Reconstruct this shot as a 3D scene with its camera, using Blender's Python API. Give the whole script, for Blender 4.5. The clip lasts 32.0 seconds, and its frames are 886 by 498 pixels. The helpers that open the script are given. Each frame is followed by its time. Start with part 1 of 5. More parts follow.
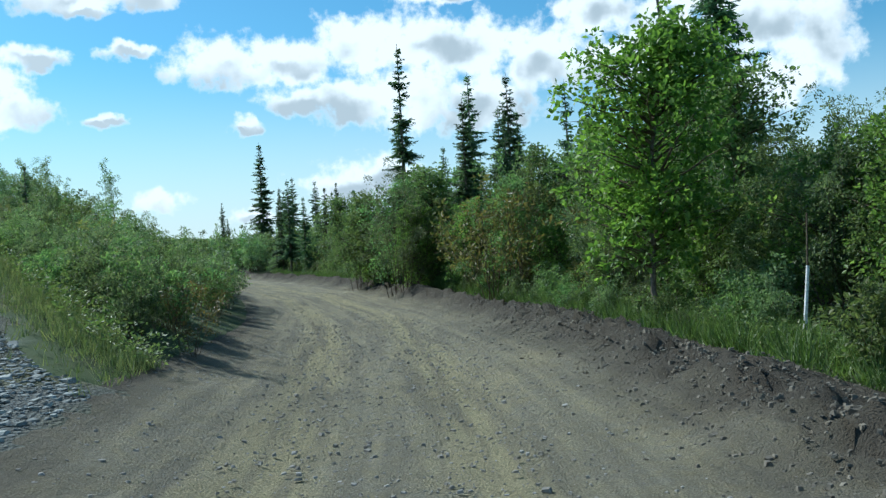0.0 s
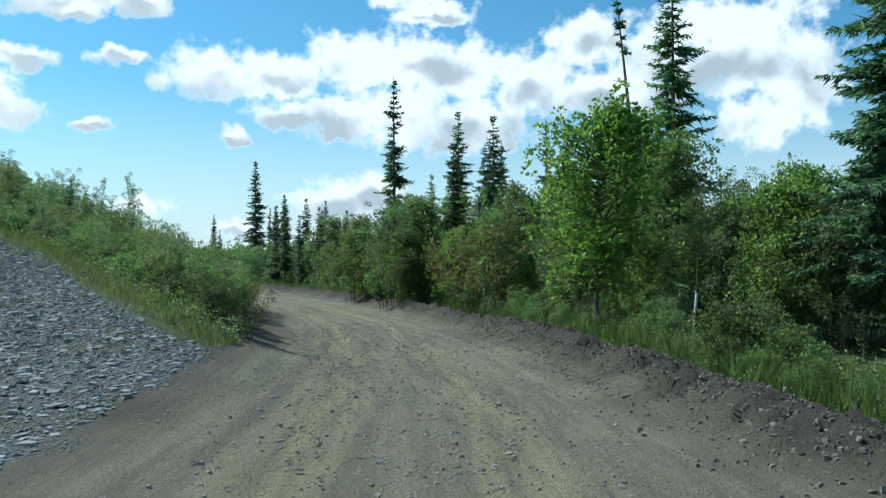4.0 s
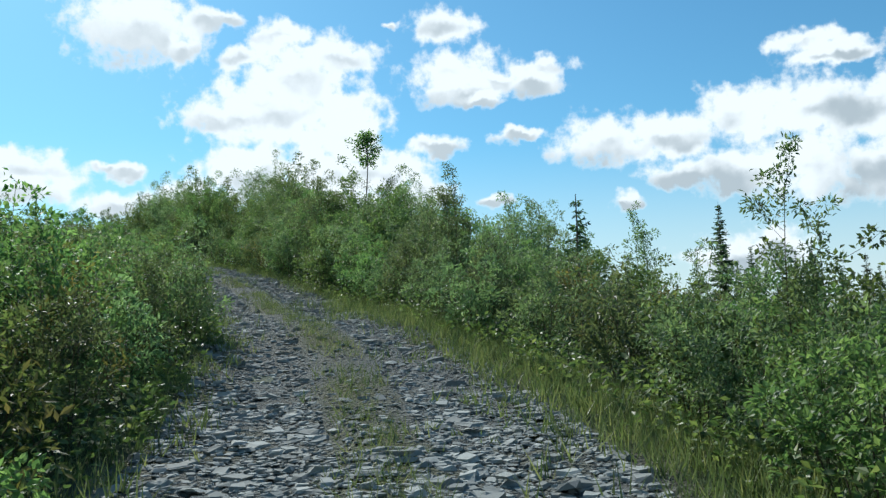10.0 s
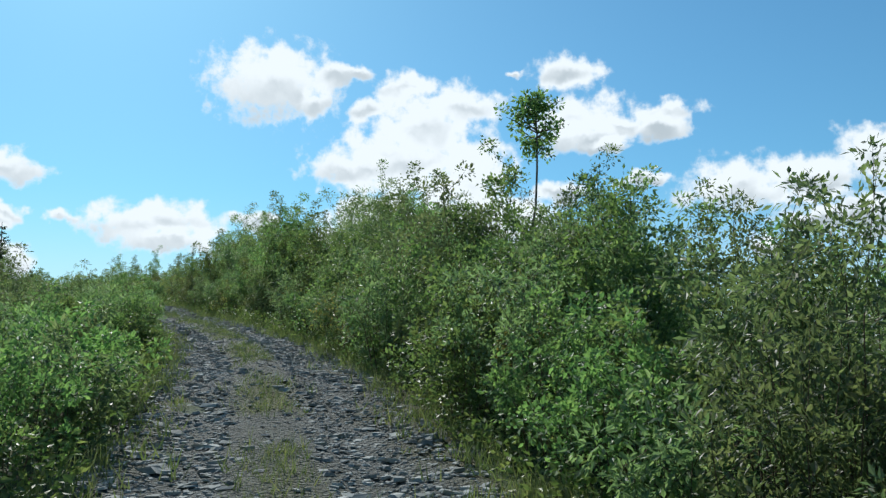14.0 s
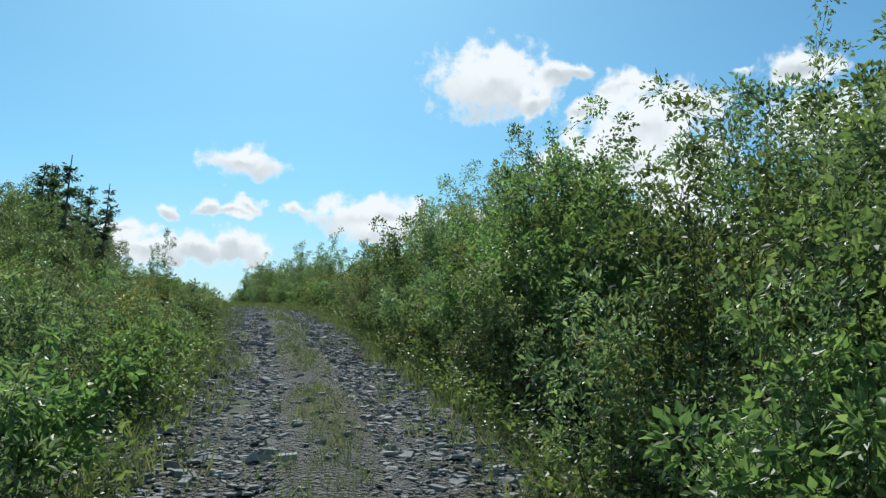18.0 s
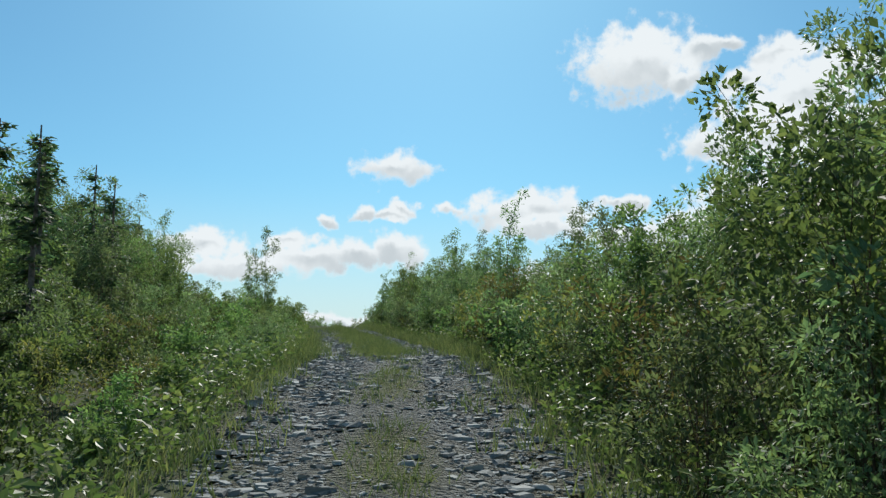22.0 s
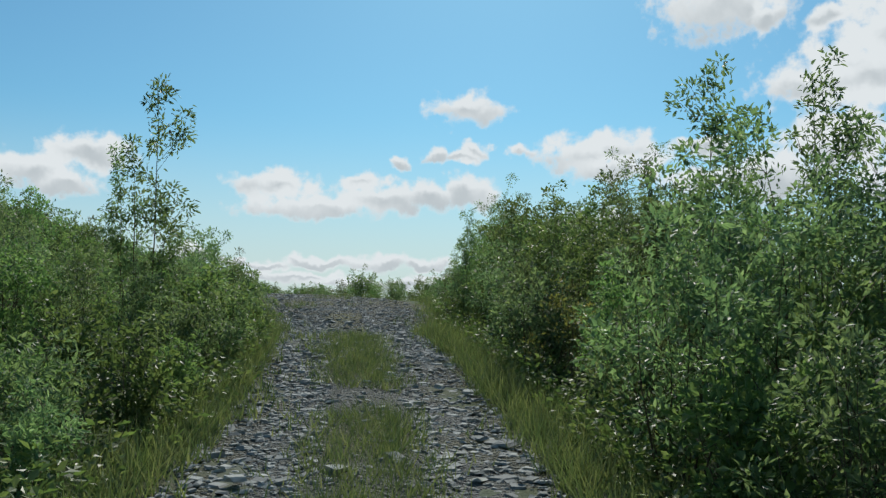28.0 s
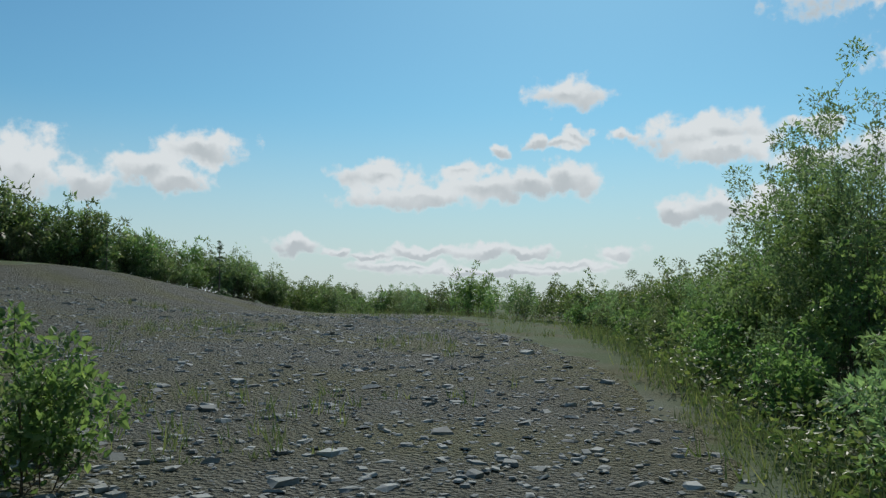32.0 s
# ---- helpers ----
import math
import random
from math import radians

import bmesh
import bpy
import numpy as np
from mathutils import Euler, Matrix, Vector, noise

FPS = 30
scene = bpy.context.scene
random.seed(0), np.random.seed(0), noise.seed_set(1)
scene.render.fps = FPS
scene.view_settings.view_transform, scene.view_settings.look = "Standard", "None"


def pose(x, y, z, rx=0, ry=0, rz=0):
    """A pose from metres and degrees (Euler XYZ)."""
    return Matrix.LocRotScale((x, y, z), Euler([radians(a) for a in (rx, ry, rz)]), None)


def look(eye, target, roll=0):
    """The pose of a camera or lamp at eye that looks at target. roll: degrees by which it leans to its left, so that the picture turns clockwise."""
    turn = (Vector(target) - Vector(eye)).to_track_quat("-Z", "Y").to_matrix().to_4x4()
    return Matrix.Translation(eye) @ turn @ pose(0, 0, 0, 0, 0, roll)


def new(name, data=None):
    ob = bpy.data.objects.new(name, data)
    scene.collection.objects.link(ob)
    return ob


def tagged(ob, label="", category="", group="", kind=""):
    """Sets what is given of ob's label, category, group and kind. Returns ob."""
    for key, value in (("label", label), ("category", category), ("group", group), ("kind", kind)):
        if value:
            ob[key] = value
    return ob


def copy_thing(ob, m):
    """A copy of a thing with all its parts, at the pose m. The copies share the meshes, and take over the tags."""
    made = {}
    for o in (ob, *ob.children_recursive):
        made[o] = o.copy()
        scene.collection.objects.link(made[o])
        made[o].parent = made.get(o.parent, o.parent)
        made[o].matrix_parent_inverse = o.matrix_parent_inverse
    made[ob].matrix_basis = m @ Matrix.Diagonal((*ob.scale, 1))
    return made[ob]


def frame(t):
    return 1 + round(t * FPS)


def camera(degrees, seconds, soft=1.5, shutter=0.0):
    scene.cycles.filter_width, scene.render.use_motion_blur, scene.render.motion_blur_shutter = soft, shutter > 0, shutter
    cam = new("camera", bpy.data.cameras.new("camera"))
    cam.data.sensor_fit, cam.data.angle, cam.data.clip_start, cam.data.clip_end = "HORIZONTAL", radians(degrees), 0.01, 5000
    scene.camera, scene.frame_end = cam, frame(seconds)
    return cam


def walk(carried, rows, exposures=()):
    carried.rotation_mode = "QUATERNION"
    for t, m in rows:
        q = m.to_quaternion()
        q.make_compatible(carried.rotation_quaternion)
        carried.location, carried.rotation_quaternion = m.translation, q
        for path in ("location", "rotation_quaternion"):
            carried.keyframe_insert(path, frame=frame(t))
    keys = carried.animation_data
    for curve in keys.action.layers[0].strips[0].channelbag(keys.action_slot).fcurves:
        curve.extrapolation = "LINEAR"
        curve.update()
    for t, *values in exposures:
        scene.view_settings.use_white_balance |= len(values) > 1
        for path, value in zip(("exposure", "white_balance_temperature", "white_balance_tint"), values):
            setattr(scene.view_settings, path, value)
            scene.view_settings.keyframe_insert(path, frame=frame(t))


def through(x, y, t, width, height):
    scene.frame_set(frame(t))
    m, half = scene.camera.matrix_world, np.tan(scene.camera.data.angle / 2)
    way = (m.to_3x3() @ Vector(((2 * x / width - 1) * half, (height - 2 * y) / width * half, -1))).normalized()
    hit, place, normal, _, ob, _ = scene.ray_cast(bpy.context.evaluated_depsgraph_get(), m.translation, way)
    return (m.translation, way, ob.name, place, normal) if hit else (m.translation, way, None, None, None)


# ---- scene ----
cam = camera(53.2, 32.0, soft=1.35)
PATH = [
    (0, (-0.450, 2.690, 1.447), (-0.450, 12.690, 1.367), -3.37),
    (0.5, (-0.387, 1.238, 1.446), (-0.204, 11.236, 1.397), -3.05),
    (1, (-0.343, -0.227, 1.441), (0.039, 9.766, 1.414), -2.59),
    (1.5, (-0.369, -1.637, 1.436), (0.198, 8.347, 1.441), -1.94),
    (2, (-0.390, -2.593, 1.428), (0.282, 7.384, 1.471), -1.47),
    (2.5, (-0.381, -2.906, 1.426), (0.351, 7.067, 1.492), -1.23),
    (4.5, (-1.237, -0.888, 1.467), (-1.721, 9.099, 1.659), 0.68),
    (5, (-2.196, 1.377, 1.446), (-4.012, 11.207, 1.703), 0.71),
    (5.5, (-3.337, 3.546, 1.477), (-6.351, 13.075, 1.789), 0.69),
    (6, (-4.364, 5.388, 1.534), (-8.270, 14.585, 1.933), 0.73),
    (6.5, (-5.238, 6.967, 1.639), (-9.690, 15.907, 2.133), 0.94),
    (7, (-5.944, 8.427, 1.733), (-10.632, 17.236, 2.394), 0.84),
    (7.5, (-6.715, 9.901, 1.892), (-11.330, 18.738, 2.668), 0.38),
    (8, (-7.439, 11.504, 2.050), (-11.969, 20.376, 2.917), 0.04),
    (8.5, (-8.219, 13.207, 2.214), (-12.592, 22.153, 3.135), -0.55),
    (9, (-9.017, 14.996, 2.358), (-13.249, 24.009, 3.286), -1.27),
    (9.5, (-9.821, 16.730, 2.505), (-13.950, 25.791, 3.423), -1.84),
    (10, (-10.574, 18.322, 2.661), (-14.629, 27.414, 3.610), -1.91),
    (10.5, (-11.280, 19.694, 2.787), (-15.291, 28.799, 3.799), -2.15),
    (11, (-11.939, 20.975, 2.964), (-15.992, 30.058, 3.999), -2.01),
    (11.5, (-12.584, 22.157, 3.099), (-16.759, 31.182, 4.157), -2.14),
    (12, (-13.303, 23.380, 3.274), (-17.621, 32.324, 4.441), -1.93),
    (12.5, (-14.106, 24.601, 3.468), (-18.604, 33.442, 4.738), -1.64),
    (13, (-14.957, 25.831, 3.662), (-19.687, 34.530, 5.059), -1.37),
    (13.5, (-15.874, 27.124, 3.885), (-20.864, 35.667, 5.344), -1.03),
    (14, (-16.965, 28.488, 4.109), (-22.213, 36.865, 5.619), -1.08),
    (14.5, (-18.140, 29.799, 4.316), (-23.635, 38.012, 5.850), -0.34),
    (15, (-19.380, 31.121, 4.511), (-25.121, 39.162, 6.053), 0.23),
    (15.5, (-20.619, 32.445, 4.738), (-26.606, 40.315, 6.233), 1.21),
    (17.5, (-26.023, 37.848, 5.924), (-32.922, 44.944, 7.357), 2.40),
    (18, (-27.432, 39.082, 6.100), (-34.548, 45.954, 7.562), 2.82),
    (18.5, (-28.846, 40.239, 6.324), (-36.159, 46.906, 7.764), 2.85),
    (19, (-30.220, 41.312, 6.527), (-37.696, 47.800, 7.947), 2.75),
    (19.5, (-31.538, 42.300, 6.745), (-39.160, 48.617, 8.162), 2.04),
    (20, (-32.920, 43.280, 6.928), (-40.691, 49.428, 8.280), 1.46),
    (20.5, (-34.335, 44.234, 7.109), (-42.234, 50.236, 8.366), 1.04),
    (21, (-35.790, 45.195, 7.374), (-43.799, 51.051, 8.629), 0.58),
    (21.5, (-37.333, 46.195, 7.575), (-45.447, 51.891, 8.886), 0.38),
    (22, (-38.838, 47.132, 7.835), (-47.058, 52.663, 9.190), 0.13),
    (22.5, (-40.273, 47.952, 8.075), (-48.594, 53.330, 9.432), -0.22),
    (23, (-41.556, 48.757, 8.306), (-49.956, 54.019, 9.633), -0.56),
    (23.5, (-42.931, 49.506, 8.526), (-51.371, 54.694, 9.893), -0.13),
    (24, (-44.212, 50.298, 8.718), (-52.662, 55.460, 10.109), 0.58),
    (24.5, (-45.447, 51.028, 8.901), (-53.911, 56.184, 10.234), 0.84),
    (26.5, (-50.492, 54.010, 9.425), (-59.084, 59.043, 10.344), 0.69),
    (27, (-52.089, 54.871, 9.542), (-60.707, 59.874, 10.369), 0.46),
    (27.5, (-53.868, 55.738, 9.659), (-62.523, 60.693, 10.390), 0.73),
    (28, (-55.658, 56.603, 9.777), (-64.359, 61.483, 10.473), 1.02),
    (28.5, (-57.480, 57.454, 9.904), (-66.232, 62.244, 10.570), 1.47),
    (29, (-59.365, 58.303, 10.051), (-68.172, 62.997, 10.691), 1.76),
    (29.5, (-61.316, 59.175, 10.190), (-70.182, 63.757, 10.832), 1.79),
    (30, (-63.237, 60.075, 10.323), (-72.159, 64.545, 10.968), 1.43),
    (30.5, (-65.092, 60.867, 10.496), (-74.075, 65.209, 11.160), 1.06),
    (31, (-66.823, 61.538, 10.603), (-75.875, 65.737, 11.261), 0.45),
    (31.5, (-68.418, 62.202, 10.724), (-77.552, 66.227, 11.317), 0.39),
    (32, (-70.205, 62.829, 10.833), (-79.417, 66.683, 11.384), 0.39),
]
EXPOSURES = [(0.0, 0.38, 5650, 3), (2.5, 0.36, 5650, 3), (6.0, 0.38, 5900, 5), (12.0, 0.25, 6100, 8), (18.0, 0.2, 6300, 10), (24.0, 0.05, 6400, 10), (29.0, -0.1, 6400, 10), (32.0, -0.18, 6400, 10)]
walk(cam, [(t, look(eye, target, roll)) for t, eye, target, roll in PATH], EXPOSURES)

# ---- world and sun ----
SUN_AZ, SUN_EL = 56.0, 42.0  # degrees to the left of +y, and up
sun_way = Vector((-math.sin(radians(SUN_AZ)) * math.cos(radians(SUN_EL)), math.cos(radians(SUN_AZ)) * math.cos(radians(SUN_EL)), math.sin(radians(SUN_EL))))
sun = new("sun", bpy.data.lights.new("sun", "SUN"))
sun.data.energy, sun.data.angle, sun.data.color = 4.2, radians(0.5), (1.0, 0.95, 0.87)
sun.matrix_world = look(sun_way * 100, (0, 0, 0))

world = bpy.data.worlds.new("sky")
scene.world = world
world.use_nodes = True
wt = world.node_tree
wt.nodes.clear()


def wnode(kind, **values):
    n = wt.nodes.new(kind)
    for key, value in values.items():
        n.inputs[key].default_value = value
    return n


def wmath(op, a, b=None, clamp=False):
    n = wt.nodes.new("ShaderNodeMath")
    n.operation, n.use_clamp = op, clamp
    for slot, value in zip(n.inputs, (a, b)):
        if value is None:
            continue
        if isinstance(value, (int, float)):
            slot.default_value = value
        else:
            wt.links.new(value, slot)
    return n.outputs[0]


sky = wt.nodes.new("ShaderNodeTexSky")
sky.sky_type, sky.sun_disc = "NISHITA", False
sky.sun_elevation, sky.sun_rotation = radians(SUN_EL), radians(-SUN_AZ)
sky.air_density, sky.dust_density, sky.ozone_density = 1.0, 0.6, 1.6

# Clouds: centre to the left of +y and up, half width and half height, all in degrees.
CLOUDS_EAST = [(13.4, 11.9, 3.0, 1.5), (9.7, 11.7, 3.1, 1.5), (4.7, 12.8, 2.7, 1.7), (1.1, 12.6, 3.3, 1.9), (-2.6, 12.2, 2.9, 1.9), (4.8, 9.3, 3.2, 1.5), (8.3, 9.5, 2.6, 0.9), (1.2, 9.4, 3.6, 2.0), (-3.2, 8.8, 3.3, 1.7), (-6.9, 11.4, 3.1, 1.9), (-10.6, 13.8, 2.7, 1.7), (-11.3, 10.5, 3.2, 1.6), (-14.9, 11.7, 2.8, 2.4), (-20.1, 12.3, 4.0, 2.5), (-21.0, 8.5, 2.5, 1.6), (-19.1, 14.6, 5.4, 1.3), (-23.7, 10.7, 1.9, 2.7), (5.6, 3.9, 3.0, 1.4), (3.1, 4.4, 2.2, 1.3)]
CLOUDS_EAST_SMALL = [(18.5, 12.5, 1.3, 0.4), (20.3, 8.5, 0.9, 0.3), (12.5, 7.8, 0.9, 0.4), (21.3, 14.9, 1.7, 0.4), (-0.8, 15.6, 2.6, 0.5), (17.5, 3.5, 1.4, 0.7), (12.1, 2.1, 1.4, 0.6)]
CLOUDS_MIDDLE = [(34.7, 14.2, 5.2, 2.1), (30.2, 14.1, 2.4, 1.8), (35.5, 10.6, 3.0, 1.9), (31.4, 10.1, 3.5, 2.0), (26.8, 10.3, 2.4, 1.4), (24.6, 12.1, 1.6, 0.5), (25.4, 9.2, 2.2, 1.2), (29.8, 8.2, 3.3, 1.4), (22.8, 15.5, 3.0, 1.0), (17.8, 15.8, 2.2, 0.8), (19.3, 12.6, 1.3, 0.5), (20.9, 8.4, 0.9, 0.4), (12.3, 8.0, 1.0, 0.5), (-0.8, 16.0, 2.1, 0.7)]
CLOUDS_WEST = [(43.1, 19.2, 4.0, 2.1), (40.3, 17.9, 1.0, 0.9), (37.8, 20.0, 1.1, 0.5), (30.8, 17.7, 3.0, 1.1), (33.8, 15.9, 4.0, 1.6), (37.1, 13.9, 3.4, 1.0), (33.8, 19.1, 1.9, 0.6), (36.7, 17.6, 1.6, 0.7), (30.2, 12.5, 2.4, 1.8), (29.1, 10.5, 2.2, 1.1), (36.8, 11.3, 2.7, 1.0), (23.4, 19.6, 2.1, 1.1), (22.9, 16.6, 3.0, 1.5), (20.0, 16.1, 1.9, 0.8), (17.3, 16.6, 2.2, 0.8), (24.2, 12.0, 1.7, 0.7), (0.8, 16.6, 1.9, 0.7), (49.6, 10.3, 3.0, 1.2), (49.6, 9.1, 3.1, 0.7), (43.8, 10.5, 1.2, 0.6), (27.0, 19.7, 0.7, 0.3)]
CLOUDS_BANK = [(59.2, 13.1, 2.3, 1.0), (61.4, 10.1, 0.8, 0.5), (59.7, 9.9, 1.2, 0.4), (58.6, 10.4, 0.8, 0.5), (63.5, 9.6, 0.6, 0.4), (55.8, 10.3, 0.9, 0.4), (50.9, 9.9, 3.5, 1.2), (49.6, 10.4, 1.8, 1.1), (44.2, 10.4, 1.0, 0.5), (71.5, 7.6, 3.0, 1.1), (65.8, 8.2, 1.5, 0.6), (64.7, 7.1, 3.3, 0.9), (61.8, 7.3, 1.8, 0.9), (59.2, 7.7, 2.0, 1.1), (69.0, 6.5, 4.3, 0.8), (64.3, 3.0, 1.6, 0.5)]
CLOUDS_RIGHT = [(43.1, 19.2, 3.7, 2.1), (43.0, 20.5, 1.6, 1.2), (38.9, 19.9, 1.7, 0.7), (38.5, 13.8, 2.2, 1.0), (35.8, 14.9, 2.7, 1.6), (33.1, 16.7, 2.7, 1.9), (31.0, 17.8, 1.5, 1.4), (34.6, 19.0, 1.9, 0.9), (36.1, 10.3, 3.8, 1.5), (32.0, 11.3, 1.8, 1.8), (40.5, 8.5, 3.0, 1.5), (33.1, 8.1, 2.7, 1.5)]
CLOUDS_FAR = [(85.9, 7.8, 2.6, 1.1), (82.9, 9.1, 2.6, 1.1), (83.9, 7.2, 2.0, 0.8), (92.9, 7.7, 2.2, 2.0), (89.5, 6.9, 1.9, 0.9), (51.3, 10.2, 3.1, 1.2), (50.0, 10.6, 1.9, 1.0), (49.3, 5.7, 3.8, 0.9), (46.7, 6.2, 1.6, 0.8), (52.7, 5.4, 1.4, 0.6), (68.5, 2.9, 3.8, 0.4), (62.0, 3.0, 2.2, 0.4), (69.6, 2.0, 3.3, 0.3), (64.9, 1.7, 5.5, 0.3), (59.4, 2.1, 3.2, 0.3), (56.2, 3.0, 1.5, 0.5), (76.9, 3.2, 1.4, 0.6), (63.6, 9.5, 0.8, 0.4), (44.4, 8.3, 2.2, 0.9), (45.0, 10.7, 0.9, 0.4), (71.8, 2.6, 1.5, 0.3), (74.0, 2.9, 0.9, 0.3)]
CLOUDS_BEHIND = [(110, 12, 9, 4), (130, 18, 10, 5), (-45, 14, 12, 5), (-70, 20, 12, 6), (170, 15, 14, 5), (-120, 16, 13, 5), (-160, 25, 12, 6)]

gen = wt.nodes.new("ShaderNodeTexCoord").outputs["Generated"]
apart = wt.nodes.new("ShaderNodeSeparateXYZ")
wt.links.new(gen, apart.inputs[0])
around = wmath("MULTIPLY", wmath("ARCTAN2", wmath("MULTIPLY", apart.outputs[0], -1.0), apart.outputs[1]), 180 / math.pi)
upward = wmath("MULTIPLY", wmath("ARCSINE", apart.outputs[2]), 180 / math.pi)
flat = wt.nodes.new("ShaderNodeCombineXYZ")
wt.links.new(around, flat.inputs[0])
wt.links.new(upward, flat.inputs[1])
stir = wnode("ShaderNodeTexNoise", Scale=0.55, Detail=3.0, Roughness=0.55)
stir.noise_dimensions = "2D"
wt.links.new(flat.outputs[0], stir.inputs["Vector"])
centred = wt.nodes.new("ShaderNodeVectorMath")
centred.operation = "SUBTRACT"
wt.links.new(stir.outputs["Color"], centred.inputs[0])
centred.inputs[1].default_value = (0.5, 0.5, 0.5)
pushed = wt.nodes.new("ShaderNodeVectorMath")
pushed.operation = "MULTIPLY_ADD"
wt.links.new(centred.outputs[0], pushed.inputs[0])
pushed.inputs[1].default_value = (1.9, 1.2, 0)
wt.links.new(flat.outputs[0], pushed.inputs[2])
puffs = wnode("ShaderNodeTexNoise", Scale=0.75, Detail=7.0, Roughness=0.56)
puffs.noise_dimensions = "2D"
wt.links.new(flat.outputs[0], puffs.inputs["Vector"])
billow = wnode("ShaderNodeTexNoise", Scale=0.2, Detail=3.0, Roughness=0.5)
billow.noise_dimensions = "2D"
wt.links.new(flat.outputs[0], billow.inputs["Vector"])


def cloud_cover(shift):
    """How deep inside a cloud a way lies: above 0 within the puffs, below 0 outside."""
    cover = None
    for az, el, w, h in CLOUDS_EAST + CLOUDS_EAST_SMALL + CLOUDS_MIDDLE + CLOUDS_WEST + CLOUDS_BANK + CLOUDS_RIGHT + CLOUDS_FAR + CLOUDS_BEHIND:
        near = wt.nodes.new("ShaderNodeVectorMath")
        near.operation = "MULTIPLY_ADD"
        wt.links.new(pushed.outputs[0], near.inputs[0])
        near.inputs[1].default_value = (0.85 / w, 0.85 / h, 0)
        near.inputs[2].default_value = (-0.85 * az / w, -0.85 * (el + shift * h) / h, 0)
        size = wt.nodes.new("ShaderNodeVectorMath")
        size.operation = "LENGTH"
        wt.links.new(near.outputs[0], size.inputs[0])
        if cover is None:
            cover = size.outputs["Value"]
        else:
            n = wt.nodes.new("ShaderNodeMath")
            n.operation = "SMOOTH_MIN"
            wt.links.new(cover, n.inputs[0])
            wt.links.new(size.outputs["Value"], n.inputs[1])
            n.inputs[2].default_value = 0.3
            cover = n.outputs[0]
    return wmath("SUBTRACT", 1.0, cover)


def ramp(value, lo, hi):
    n = wt.nodes.new("ShaderNodeMapRange")
    n.interpolation_type = "SMOOTHSTEP"
    wt.links.new(value, n.inputs["Value"])
    n.inputs["From Min"].default_value, n.inputs["From Max"].default_value = lo, hi
    return n.outputs["Result"]


rough = wmath("MULTIPLY", wmath("SUBTRACT", puffs.outputs["Fac"], 0.5), 1.5)
smooth = cloud_cover(0.0)
body = wmath("ADD", smooth, rough)
mask = ramp(body, -0.12, 0.46)
away = ramp(wmath("SUBTRACT", 50.0, around), 0.0, 60.0)
folds = wmath("MULTIPLY", wmath("SUBTRACT", billow.outputs["Fac"], 0.5), wmath("ADD", wmath("MULTIPLY", away, 1.6), 0.9))
base = wmath("SUBTRACT", wmath("ADD", smooth, wmath("MULTIPLY", rough, 0.25)), cloud_cover(0.75))
thick = wmath("MULTIPLY", ramp(wmath("ADD", base, folds), 0.05, 0.8), wmath("MULTIPLY", ramp(body, -0.05, 0.4), wmath("ADD", wmath("MULTIPLY", away, 0.35), 0.65)))
haze = wmath("MULTIPLY", ramp(upward, 13.0, -1.0), 0.85)
tone = wt.nodes.new("ShaderNodeMix")
tone.data_type = "RGBA"
tone.inputs["A"].default_value, tone.inputs["B"].default_value = (7.5, 7.9, 8.0, 1), (3.7, 4.25, 4.55, 1)
wt.links.new(thick, tone.inputs["Factor"])
milk = wt.nodes.new("ShaderNodeMix")
milk.data_type = "RGBA"
milk.inputs["B"].default_value = (6.1, 6.6, 6.75, 1)
wt.links.new(haze, milk.inputs["Factor"])
deep = wt.nodes.new("ShaderNodeMix")
deep.data_type, deep.blend_type = "RGBA", "MULTIPLY"
deep.inputs["Factor"].default_value, deep.inputs["B"].default_value = 1.0, (0.44, 0.80, 0.88, 1)
wt.links.new(sky.outputs[0], deep.inputs["A"])
wt.links.new(deep.outputs["Result"], milk.inputs["A"])
over = wt.nodes.new("ShaderNodeMix")
over.data_type = "RGBA"
wt.links.new(mask, over.inputs["Factor"])
wt.links.new(milk.outputs["Result"], over.inputs["A"])
wt.links.new(tone.outputs["Result"], over.inputs["B"])
back = wnode("ShaderNodeBackground", Strength=0.105)
wt.links.new(over.outputs["Result"], back.inputs["Color"])
out = wt.nodes.new("ShaderNodeOutputWorld")
wt.links.new(back.outputs[0], out.inputs[0])

# ---- materials ----


